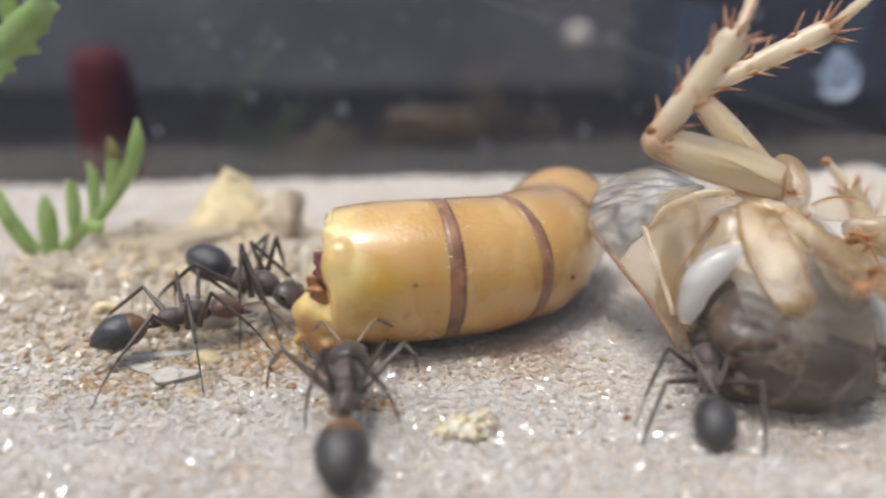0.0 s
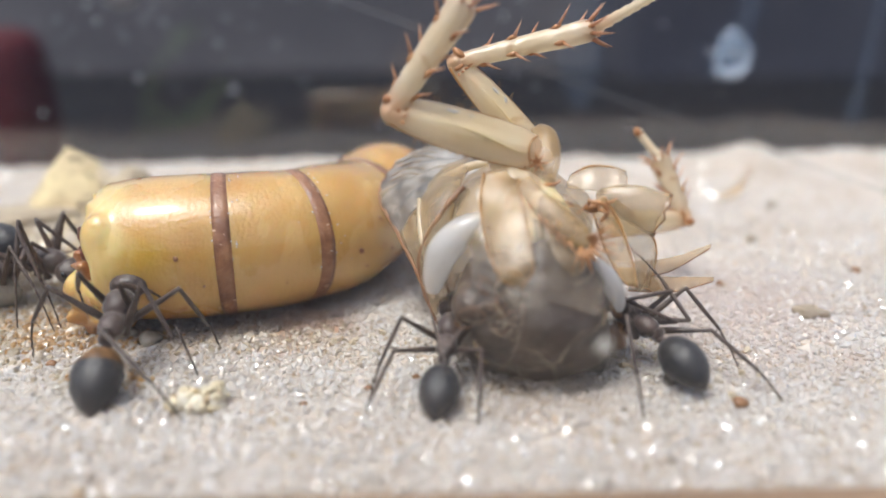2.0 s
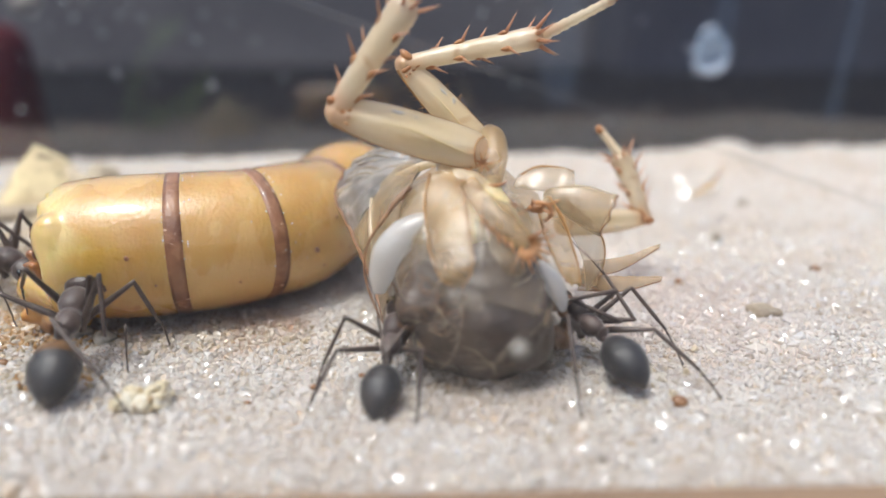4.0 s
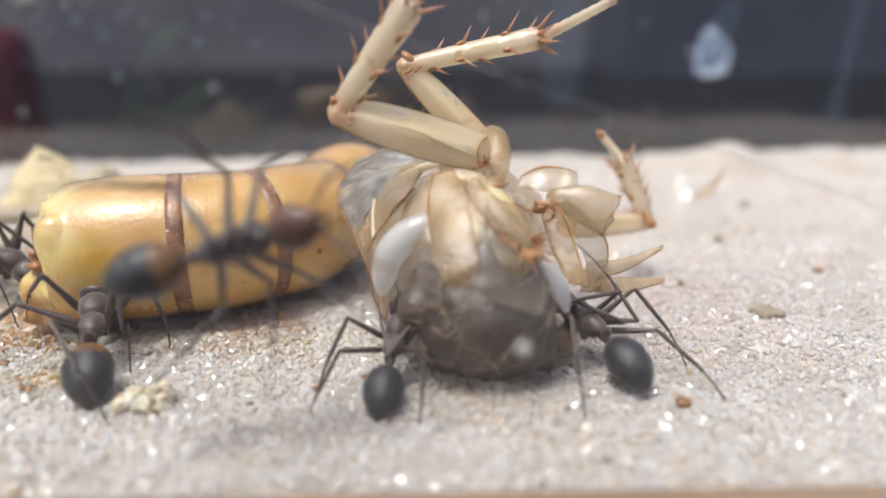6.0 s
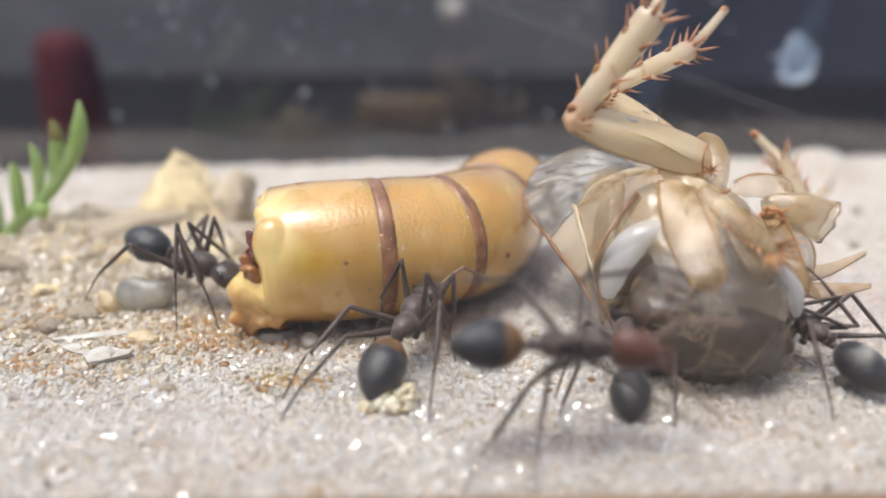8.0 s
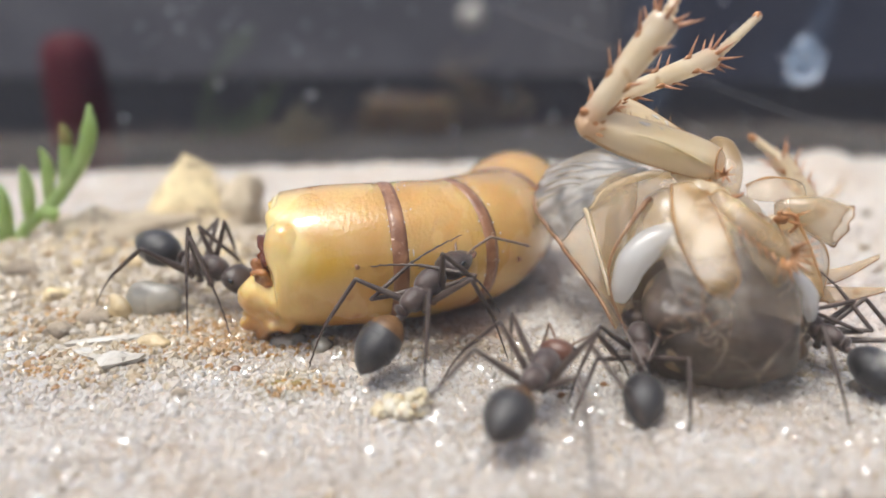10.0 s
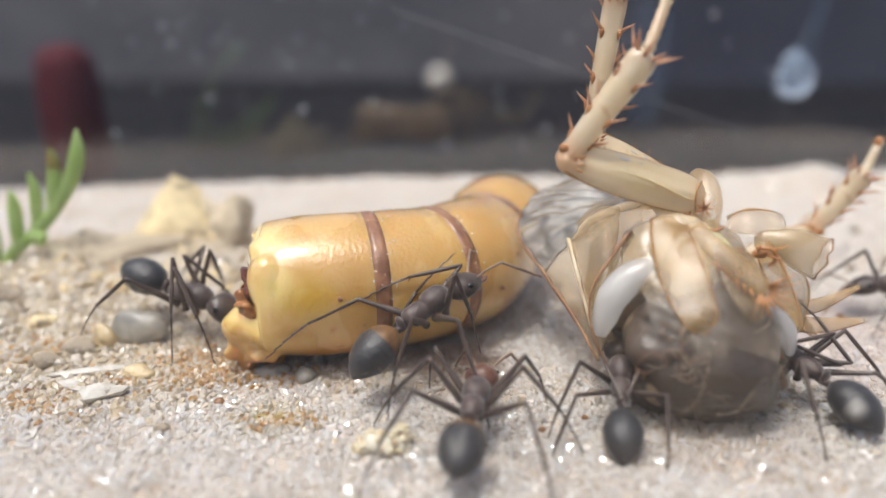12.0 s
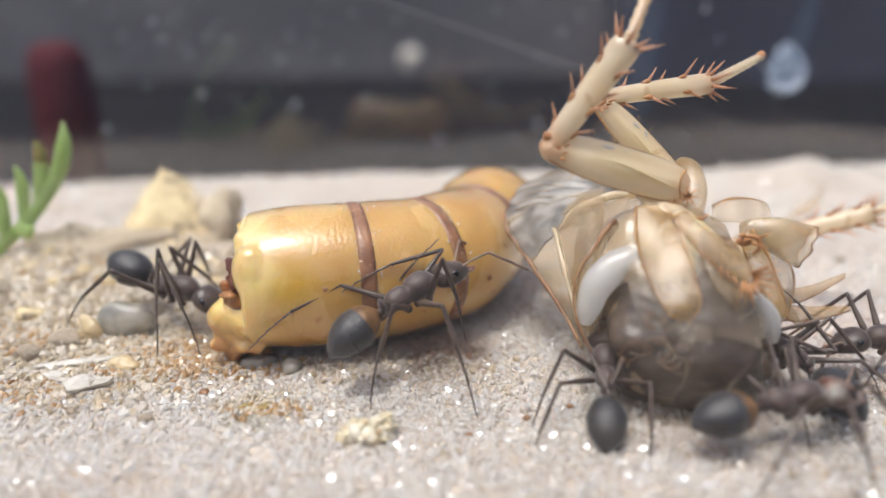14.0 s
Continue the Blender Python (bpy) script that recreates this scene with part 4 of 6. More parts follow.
    plate("coxa", [(11.05, 25.40, 7.75), (10.85, 24.40, 6.85), (10.93, 23.76, 6.12), (11.06, 22.69, 5.35), (11.44, 21.81, 4.68), (11.96, 21.71, 4.35)], [(12.35, 25.53, 7.75), (12.40, 24.05, 7.01), (12.48, 23.05, 6.32), (12.58, 22.38, 5.66), (12.57, 21.77, 5.01), (12.16, 21.63, 4.33)], 0.09)
    plate("coxa", [(10.2, 26.0, 7.0), (9.9, 25.0, 6.2), (10.1, 24.2, 5.6), (10.7, 23.2, 4.9)], [(11.2, 25.7, 7.6), (10.95, 24.4, 6.6), (10.95, 23.6, 5.9), (11.2, 22.6, 5.0)], 0.15, M_PLATE, (False, False))
    plate("coxa", [(13.01, 24.11, 7.13), (13.03, 23.23, 6.48), (13.15, 22.52, 5.82), (13.54, 21.99, 5.18), (13.97, 21.99, 4.69)], [(14.74, 24.25, 6.51), (14.95, 23.80, 6.07), (14.91, 22.98, 5.43), (14.61, 22.26, 4.98), (14.18, 22.05, 4.62)], 0.08, M_PLATE, (False, False))
    plate("coxa", [(15.35, 25.20, 6.40), (15.62, 24.50, 5.30), (16.15, 24.00, 4.15), (16.60, 23.70, 3.60)], [(15.85, 25.40, 6.75), (16.40, 24.90, 5.80), (16.85, 24.20, 4.40), (16.95, 23.80, 3.55)], 0.14)
    plate("coxa", [(15.9, 26.2, 5.8), (16.9, 26.0, 5.0), (17.4, 25.6, 4.0), (17.5, 25.0, 2.8)], [(16.8, 27.2, 6.2), (18.0, 26.8, 5.2), (18.5, 26.4, 4.2), (18.2, 25.9, 2.6)], 0.25, M_PLATE, (False, True))
    plate("top_plate", [(14.5, 26.2, 7.0), (15.2, 26.1, 6.9), (16.2, 26.0, 6.8), (17.0, 26.2, 7.0)], [(14.9, 27.2, 7.3), (15.5, 27.0, 7.65), (16.4, 27.0, 7.65), (17.1, 27.0, 7.45)], 0.15, M_PLATE, (False, True))
    plate("top_plate", [(11.3, 26.3, 8.0), (12.0, 25.9, 7.9), (12.7, 25.6, 7.8), (13.3, 25.4, 7.5)], [(11.4, 25.4, 7.5), (12.0, 25.1, 7.55), (12.6, 24.9, 7.4), (13.1, 24.8, 7.2)], 0.12, M_PALE, (True, True))
    plate("veil", [(12.74, 23.31, 6.46), (12.77, 22.43, 5.64), (12.85, 21.68, 4.82), (13.07, 21.25, 4.02)], [(14.96, 23.13, 5.39), (15.33, 22.73, 4.62), (15.27, 22.16, 3.94), (14.86, 21.45, 3.36)], 0.05, M_VEIL, (False, False), thick=0.05, label="cloudy torn skin hanging over the gut")
    plate("veil", [(10.46, 23.94, 5.62), (10.40, 22.99, 4.92), (10.57, 22.27, 4.18)], [(11.25, 22.85, 5.51), (11.52, 21.92, 4.75), (11.71, 21.43, 3.96)], 0.04, M_VEIL, (False, False), thick=0.05, label="cloudy torn skin hanging over the gut")
    plate("veil", [(11.41, 22.27, 5.06), (11.52, 21.78, 4.47), (11.75, 21.32, 3.79)], [(12.93, 21.98, 5.15), (12.96, 21.48, 4.47), (12.86, 21.10, 3.76)], 0.04, M_VEIL, (False, False), thick=0.05, label="cloudy torn skin hanging over the gut")
    rng = random.Random(3)
    # grid of white dots stands in for sparkling reflections on the fat
    solid("wet_beads", join(*[ball(cw(10.9 + 0.11 * (k % 5) + 0.05 * (k // 5), 23.75 + 0.02 * k, 5.85 + 0.14 * (k // 5)), (0.045, 0.04, 0.04), 8, 6) for k in range(20)]), M_GLINT, root, "white dots painted in as glints on the fat")
    # folded shin of a broken leg across the hips, its spines rust-brown
    shin = [cw(12.5, 24.6, 7.6, 0.34), cw(13.1, 23.65, 7.0, 0.46), cw(13.8, 22.95, 6.4, 0.5), cw(14.4, 22.65, 5.95, 0.46), cw(14.7, 22.6, 5.7, 0.2)]
    fold = solid("folded_shin", limb(shin, 7, 18, flat=0.45, up=(0, -1, 0.5), rough=0.15), M_CUTICLE, root, "folded pale shin with rust-brown spines")
    for k in range(6):
        b = Vector(shin[1][:3]).lerp(Vector(shin[3][:3]), 0.12 + k / 6.5) + Vector((-0.28, -0.32, -0.28))
        solid("spine", spike(b, (rng.uniform(0.1, 0.5), -0.5, -1.0), rng.uniform(0.4, 0.6), 0.07), M_SPINE, fold)
    for k in range(9):
        a = -2.4 + k * 0.42
        solid("spine", spike(cw(14.55 + 0.25 * math.cos(a), 22.4, 5.75 + 0.3 * math.sin(a)), (0.35 + math.cos(a), -0.4, math.sin(a) - 0.15), rng.uniform(0.55, 1.1), 0.085), M_SPINE, fold)
    joint = [ball(cw(15.25, 24.5, 6.55), (0.3, 0.2, 0.26), 14, 10, 0.9, 2.0, 2.6), limb([cw(15.0, 24.5, 6.8, 0.07), cw(15.55, 24.3, 6.75, 0.1), cw(15.75, 24.3, 6.35, 0.09), cw(15.5, 24.3, 6.05, 0.05)], 5, 8, rough=0.4, grain=3)]
    solid("joint_ring", join(*joint), M_SPINE, root, "rust-brown joint")
    for k in range(7):
        solid("spine", spike(cw(14.35 + 0.22 * k, 24.3, 6.75 - 0.12 * (k % 3)), (-1.0 + 0.3 * k, -0.5, 0.5 - 0.3 * (k % 3)), rng.uniform(0.35, 0.65), 0.065), M_SPINE, root)
    # trochanters
    solid("trochanter", limb([cw(13.4, 25.7, 7.1, 0.5), cw(13.5, 25.95, 7.7, 0.58), cw(13.65, 26.4, 8.3, 0.58), cw(13.7, 27.0, 8.8, 0.52), cw(13.5, 27.6, 9.0, 0.4)], 6, 20, rough=0.08), M_CUTICLE, root, "amber hip joint of the raised legs")
    ring = [ball(cw(13.15, 25.45, 8.15), (0.15, 0.1, 0.15), 12, 8, 0.7, 3.0, 3.5), limb([cw(12.85, 25.6, 7.45, 0.04), cw(13.3, 25.2, 7.3, 0.08), cw(13.8, 25.3, 7.3, 0.08), cw(14.15, 25.7, 7.35, 0.03)], 5, 8)]
    for k in range(7):
        a = k * 0.9
        ring.append(spike(cw(13.15 + 0.1 * math.cos(a), 25.4, 8.15 + 0.1 * math.sin(a)), (math.cos(a), -0.15, math.sin(a)), 0.34, 0.06))
    solid("trochanter_ring", join(*ring), M_SPINE, root, "rust-brown collar")
    solid("seam", limb([cw(12.75, 25.75, 7.6, 0.04), cw(12.7, 25.7, 8.1, 0.05), cw(12.85, 25.8, 8.6, 0.04)], 5, 6), M_SEAM, root)
    # flank by the wing: rim line, layered cream plates and crinkled grey wing pad
    rim = [cw(8.5, 33.6, 7.3), cw(7.2, 32.6, 6.9), cw(6.4, 31, 5.6), cw(7.4, 28.9, 4.2), cw(8.5, 26.2, 2.9), cw(9.1, 24.6, 1.8)]
    inner = [cw(11.8, 33.0, 7.0), cw(11.2, 31.4, 7.4), cw(10.6, 29.4, 7.5), cw(10.3, 27.6, 6.9), cw(9.7, 25.6, 4.8), cw(9.6, 24.2, 2.8)]
    wing_in = [cw(12.4, 32.6, 6.6), cw(11.9, 31.2, 7.2), cw(11.0, 29.4, 7.3), cw(9.6, 28.2, 6.2)]
    solid("side_plate", sheet(strip_between(rim[2:], inner[2:], 10, 16, 0.4, 0.10, 3.5), 0.07), M_PLATE, root, "thin translucent cream side plate")
    fold1 = [cw(8.2, 30.2, 5.8), cw(8.4, 28.6, 5.9), cw(8.5, 26.8, 5.0), cw(8.9, 25.0, 3.2)]
    fold2 = [cw(10.9, 29.6, 7.7), cw(10.4, 27.6, 7.2), cw(9.9, 26.0, 6.2), cw(9.4, 24.7, 4.4)]
    solid("side_plate", sheet(strip_between(fold1, fold2, 10, 12, 0.45, 0.08, 2.5, 5.0), 0.07), M_PLATE, root, "thin translucent cream side plate")
    solid("fold", limb([(*p, 0.13) for p in fold1], 6, 8, rough=0.3), M_PALE, root)
    solid("fold", limb([cw(12.0, 28.0, 7.6, 0.2), cw(10.8, 28.4, 7.5, 0.22), cw(9.4, 28.6, 6.8, 0.2), cw(8.6, 28.4, 5.9, 0.12)], 6, 10, rough=0.3), M_PALE, root)
    solid("wing_pad", sheet(strip_between(rim[:4], wing_in, 20, 26, 0.7, 0.09, 7.0, 3.0), 0.06), M_WING, root, "crinkled grey wing pad with dark veins")
    for k in range(9):
        s = k / 9
        a = Vector(rim[0]).lerp(Vector(rim[1]), s * 2) if s < 0.5 else Vector(rim[1]).lerp(Vector(rim[2]), s * 2 - 1)
        e = Vector(wing_in[1]).lerp(Vector(wing_in[3]), s)
        m = a.lerp(e, 0.5) + Vector((0, -0.25, 0.78))
        solid("vein", limb([(*(a + Vector((0, -0.05, 0.08))), 0.035), (*(a.lerp(m, 0.55) + Vector((0, -0.1, 0.22))), 0.04), (*m, 0.03), (*(m.lerp(e, 0.6) + Vector((0, 0, 0.1))), 0.03)], 5, 6, rough=0.4, grain=2), M_GREYROCK, root)
    solid("rim", limb([(x, y, z, 0.05 + 0.05 * (i in (2, 3, 4))) for i, (x, y, z) in enumerate(rim)], 6, 8, rough=0.4, grain=2.5), M_RIM, root, "dark brown rim")
    solid("rim", limb([cw(10.25, 25.4, 7.2, 0.10), cw(9.85, 25.1, 6.85, 0.12), cw(9.3, 24.7, 6.2, 0.07), cw(8.7, 24.3, 5.4, 0.05), cw(8.45, 24.0, 4.5, 0.05), cw(8.65, 23.7, 3.4, 0.05), cw(9.2, 23.3, 2.2, 0.04)], 6, 8, rough=0.6, grain=3), M_RIM, root,
          "dark brown rim")
    plate("rim_plate", [(10.3, 25.5, 7.2), (9.35, 24.8, 6.2), (8.6, 24.3, 5.0), (8.75, 23.9, 3.4)], [(10.5, 25.7, 6.9), (9.7, 25.2, 5.8), (9.2, 24.8, 4.6), (9.3, 24.4, 3.2)], 0.1, M_PLATE, (False, False))
    # right flank flaps
    for a, b, c in (((17.6, 26.6, 2.9), (19.2, 26.6, 3.1), (21.0, 26.8, 4.1)), ((17.4, 26.2, 2.4), (19.2, 25.8, 2.5), (20.9, 25.9, 2.9)), ((16.8, 26.0, 2.9), (18.0, 25.6, 2.7), (18.8, 25.6, 2.2))):
        lo = [cw(*a), cw(*b), cw(*c)]
        hi = [(x + 0.15, y + 0.3, z + h) for (x, y, z), h in zip(lo, (0.6, 0.55, 0.08))]
        f = solid("flap", sheet(strip_between(lo, hi, 6, 5, 0.1, 0.03), 0.04), M_FLAP, root, "thin translucent amber flap")
        solid("seam", limb([(*q, 0.03) for q in lo], 5, 6), M_RIM, f)
    # windpipe threads over the gut
    for k in range(7):
        x, z = rng.uniform(10.6, 15.4), rng.uniform(1.0, 4.9)
        way = rng.uniform(-0.8, 0.8)
        pts = []
        for i in range(9):
            pts.append(cw(x, front(x, z, 0.16), z, rng.uniform(0.008, 0.018)))
            way += rng.uniform(-0.6, 0.6)
            x, z = max(10.2, min(15.9, x + 0.3 * math.cos(way))), max(0.6, min(5.2, z + 0.3 * math.sin(way)))
        solid("thread", limb(pts, 3, 5), M_THREAD, root)
    for k in range(26):                         # dark tangle at the belly's edge
        a = rng.uniform(0, 6.28)
        x, z = 10.7 + rng.uniform(-0.5, 1.2), 3.9 + rng.uniform(-1.0, 1.0)
        c = Vector(cw(x, front(x, z, 0.2), z))
        r = rng.uniform(0.2, 0.55)
        pts = [(*(c + Vector((r * math.cos(a + i * 0.8), rng.uniform(-0.25, 0.2), r * math.sin(a + i * 0.8)))), rng.uniform(0.010, 0.022)) for i in range(5)]
        solid("thread", limb(pts, 3, 5), M_RIM if k % 2 else M_THREAD, root)
    # broken hollow femur
    stub = [cw(15.75, 26.2, 6.5, 0.22), cw(16.2, 26.05, 6.55, 0.5), cw(17.2, 25.8, 6.35, 0.82), cw(18.3, 25.5, 5.95, 0.9)]
    st = spline(stub, 6)
    vs, fs = tube([q[:3] for q in st], [q[3] for q in st], 18, 0.62, up=(0, -1, 0.3), caps=False, rough=0.12)
    vi, fi = tube([q[:3] for q in st], [q[3] * 0.92 for q in st], 18, 0.62, up=(0, -1, 0.3), caps=False, rough=0.12)
    n = len(st)
    for k in range(18):                         # jagged end
        jag = Vector((0.22 * noise.noise(Vector((k * 0.9, 0, 0))), 0, 0))
        vs[(n - 1) * 18 + k] += jag
        vi[(n - 1) * 18 + k] += jag
    lip = [((n - 1) * 18 + k, (n - 1) * 18 + (k + 1) % 18, len(vs) + (n - 1) * 18 + (k + 1) % 18, len(vs) + (n - 1) * 18 + k) for k in range(18)]
    v2, f2 = join((vs, fs), (vi, [tuple(reversed(q)) for q in fi]))
    solid("broken_femur", (v2, f2 + lip), M_PLATE, root, "hollow broken leg stump, open at its end")
    solid("stump_rim", limb([(*v, 0.035) for v in vs[-18:]] + [(*vs[-18], 0.035)], 2, 6), M_RIM, root, "brown jagged rim")
    # jointed legs
    for key, fl, fw, tl, tw, ta, seed, pale in (("front", 6.2, 0.92, 4.9, 0.54, 3.4, 1, M_PALE), ("middle", 5.7, 0.68, 5.9, 0.44, 3.4, 2, M_PALE), ("hind", 6.4, 0.62, 3.7, 0.52, 1.8, 3, M_PALE)):
        femur, lower = leg_parts(root, fl, fw, tl, tw, ta, seed, pale)
        femur["reach"] = fl
        LEG[key] = (femur, lower)
    pose_leg(*LEG["front"], cw(13.3, 26.3, 8.35), cw(7.45, 25.3, 10.2), cw(10.15, 25.5, 13.9))
    pose_leg(*LEG["middle"], cw(13.9, 27.9, 7.7), cw(9.6, 28.5, 12.0), cw(15.5, 28.5, 13.2))
    pose_leg(*LEG["hind"], cw(17.2, 30.5, 4.0), cw(23.4, 34.5, 3.4), cw(21.2, 36.0, 8.8))
    return root


carcass()


# ---------------------------------------------------------------- plant, rocks
def plant():
    root = thing("plant_sprig", mm(-25.2, 39.3, ground_z(-25.2, 39.3)), "small fresh green sprig with finger-like lobes growing in sand", "plant")
    z0 = ground_z(-25.2, 39.3)

    def lobe(name, rows, mat, flat=0.45, label=""):
        solid(name, limb([(x + 25.2, y - 39.3, z - z0, r * 1.1) for x, y, z, r in rows], 6, 14, flat=flat, up=(0, 1, 0), rough=0.12, grain=1.2), mat, root, label)
    lobe("stem", [(-25.6, 39.4, 0.6, 0.4), (-24.6, 39.2, 2.0, 0.36), (-23.0, 39.0, 3.2, 0.36), (-21.5, 39.0, 4.7, 0.38), (-20.2, 39.0, 6.4, 0.42), (-19.3, 38.9, 8.2, 0.44), (-19.05, 38.9, 9.8, 0.1)], M_LEAF)
    lobe("lobe", [(-21.6, 39.0, 4.8, 0.25), (-21.1, 39.0, 6.4, 0.38), (-20.85, 39.0, 7.6, 0.36)], M_LEAF)
    lobe("lobe_tip", [(-20.88, 39.0, 7.4, 0.37), (-20.85, 39.0, 8.0, 0.36), (-20.95, 39.0, 8.7, 0.1)], M_LEAFTIP, label="withered brown tip")
    lobe("lobe", [(-22.8, 39.0, 3.4, 0.22), (-22.4, 39.0, 5.0, 0.38), (-22.3, 39.0, 6.3, 0.34), (-22.5, 39.0, 7.2, 0.1)], M_LEAF)
    lobe("lobe", [(-24.2, 39.1, 2.2, 0.22), (-23.9, 39.0, 3.8, 0.42), (-23.75, 39.0, 5.2, 0.38), (-23.9, 39.0, 6.1, 0.1)], M_LEAF)
    lobe("lobe", [(-26.0, 39.4, 1.0, 0.4), (-25.9, 39.3, 2.6, 0.58), (-25.7, 39.2, 4.2, 0.5), (-25.75, 39.2, 5.1, 0.1)], M_LEAF)
    lobe("lobe", [(-26.8, 39.7, 0.8, 0.4), (-27.8, 39.5, 2.2, 0.55), (-28.4, 39.3, 4.0, 0.5), (-28.6, 39.3, 5.6, 0.12)], M_LEAF)
    lobe("lobe", [(-23.0, 38.8, 3.2, 0.3), (-22.2, 38.4, 3.2, 0.42), (-21.6, 38.2, 3.6, 0.12)], M_LEAF)
    root2 = thing("plant_frond", mm(-31, 40.2, ground_z(-31, 40.2)), "tall green frond with toothed lobes beside the sprig", "plant", kind="")
    z1 = ground_z(-31, 40.2)

    def lobe2(name, rows, flat=0.3):
        solid(name, limb([(x + 31, y - 40.2, z - z1, r) for x, y, z, r in rows], 6, 14, flat=flat, up=(0, 1, 0), rough=0.15, grain=1.2), M_LEAF, root2)
    lobe2("stem", [(-31, 40.2, 0, 0.45), (-30.4, 39.6, 5, 0.5), (-28.6, 38.8, 10, 0.5), (-26.6, 38.3, 13.0, 0.75), (-24.6, 38.0, 14.6, 0.9), (-23.2, 38, 16.0, 0.7), (-22.4, 38, 18.0, 0.15)], 0.5)
    for a, b in (((-26.5, 13.0), (-25.2, 12.6)), ((-25.2, 14.1), (-23.6, 13.6)), ((-24.4, 14.8), (-22.9, 14.8)), ((-26.2, 13.6), (-26.2, 16.4)), ((-24.9, 14.8), (-25.0, 17.2)), ((-23.6, 15.8), (-22.1, 16.0))):
        lobe2("lobe", [(a[0], 38.1, a[1], 0.5), ((a[0] + b[0]) / 2, 38, (a[1] + b[1]) / 2 + 0.1, 0.55), (b[0], 38, b[1], 0.12)])


def stone(name, at, size, mat, label, category, seed, rough=0.5, grain=0.5, facets=False, turn=0):
    v, f = ball((0, 0, 0), size, 9 if facets else 26, 5 if facets else 16, rough, seed, grain)
    ob = solid(name, (v, f), mat, at=mm(at[0], at[1], ground_z(at[0], at[1]) + at[2], 0, 0, turn), smooth=not facets)
    return tagged(ob, label, category)


def rocks():
    # pointed ochre rock: a skewed pyramid with broken faces
    rng = random.Random(11)
    verts, faces = [], []
    n, m = 9, 5
    for j in range(m + 1):
        s = j / m
        for i in range(n):
            a = 2 * math.pi * i / n
            r = (1 - s) ** 0.8
            x = (4.6 if math.cos(a) < 0 else 5.2) * math.cos(a) * r
            y = 4.2 * math.sin(a) * r
            z = 5.9 * s - 0.4
            q = Vector((x + 0.6 - 0.6 * s, y, z))
            q += (Vector((1, 0.7, 0.6)) * 0.9 * noise.noise(q * 0.5 + Vector((4, 0, 0))) if s < 0.95 else Vector((0, 0, 0.15 * math.cos(a))))
            verts.append(q)
    for j in range(m):
        for i in range(n):
            i2 = (i + 1) % n
            faces.append((j * n + i, j * n + i2, (j + 1) * n + i2, (j + 1) * n + i))
    faces.append(tuple(m * n + i for i in range(n)))
    faces.append(tuple(range(n - 1, -1, -1)))
    tagged(solid("rock", (verts, faces), M_ROCK, at=mm(-16.2, 44.6, 0.4), smooth=False), "pointed ochre yellow rock with dark specks", "rock")
    stone("rock", (-12.9, 44.0, 0.1), (2.7, 1.8, 3.5), M_TANROCK, "lumpy tan-brown rock beside the ochre rock", "rock", 3.0, 0.9, 0.5)
    stone("rock", (-19.5, 40.6, 0.1), (5.0, 2.2, 1.2), M_TANROCK, "low flat tan stone with dark specks before the pointed rock", "rock", 5.0, 0.6, 0.5)
    stone("pebble", (-12.5, 29.7, 0.55), (1.35, 0.8, 1.0), M_QUARTZ, "glassy dark grey quartz pebble half sunk in sand", "pebble", 6.0, 0.4, 0.7)
    p = thing("pebble_lump", mm(0.5, 21.2, ground_z(0.5, 21.2)), "cream yellow lumpy pebble on the sand", "pebble")
    for k, (x, y, z, r) in enumerate(((-0.45, 0, 0.25, 0.45), (0.42, 0.1, 0.3, 0.52), (0.0, -0.2, 0.15, 0.42), (-0.9, -0.1, 0.1, 0.3))):
        bits = []
        for j in range(34):                      # a clod of cemented grains
            way = Vector((rng.gauss(0, 1), rng.gauss(0, 1), rng.gauss(0.3, 1))).normalized()
            w = rng.uniform(0.09, 0.2)
            bits.append(ball(Vector((x, y, z)) + way * r * rng.uniform(0.75, 1.0), (w, w * 0.9, w * 0.8), 8, 6, 0.5, j + 40 * k, 4.0))
        solid("lump", join(ball((x, y, z), (r, r * 0.9, r * 0.85), 14, 10, 0.5, k, 2.0), *bits), M_PEBBLE, p)
    stone("flake", (-12.0, 24.9, 0.25), (0.85, 0.55, 0.22), M_FLAKE, "bright white stone flake on the sand", "flake", 9.0, 1.0, 1.4, True, 20)
    stone("flake", (-13.6, 25.6, 0.1), (0.9, 0.4, 0.16), M_FLAKE, "bright white stone flake on the sand", "flake", 10.0, 1.0, 1.4, True, -20)
    stone("moss_crumb", (-4.4, 23.3, -0.02), (1.0, 0.32, 0.13), M_MOSS, "olive brown dry moss crumb", "moss", 12.0, 0.8, 1.8)
    stone("pebble", (-14.0, 29.4, 0.3), (0.7, 0.6, 0.7), M_PEBBLE, "small cream pebble beside the quartz pebble", "pebble", 31.0, 0.8, 1.4)
    stone("pebble", (-15.0, 28.5, 0.2), (0.9, 0.6, 0.5), M_GREYROCK, "small brown speckled pebble", "pebble", 33.0, 0.6, 1.0)
    stone("flake", (-13.2, 26.9, 0.12), (1.9, 0.28, 0.14), M_FLAKE, "long cream splinter on the sand", "flake", 34.0, 0.5, 1.0, True, 14)
    stone("moss_crumb", (-11.4, 26.7, 0.1), (0.8, 0.5, 0.3), M_PEBBLE, "ochre yellow crumb on the sand", "crumb", 35.0, 0.6, 1.4)
    stone("pebble", (-5.3, 27.2, 0.2), (0.75, 0.5, 0.45), M_QUARTZ, "small clear grey quartz pebble under the larva", "pebble", 36.0, 0.7, 1.3)
    stone("pebble", (-3.6, 26.6, 0.15), (0.5, 0.4, 0.35), M_QUARTZ, "small clear grey quartz pebble under the larva", "pebble", 37.0, 0.7, 1.3)
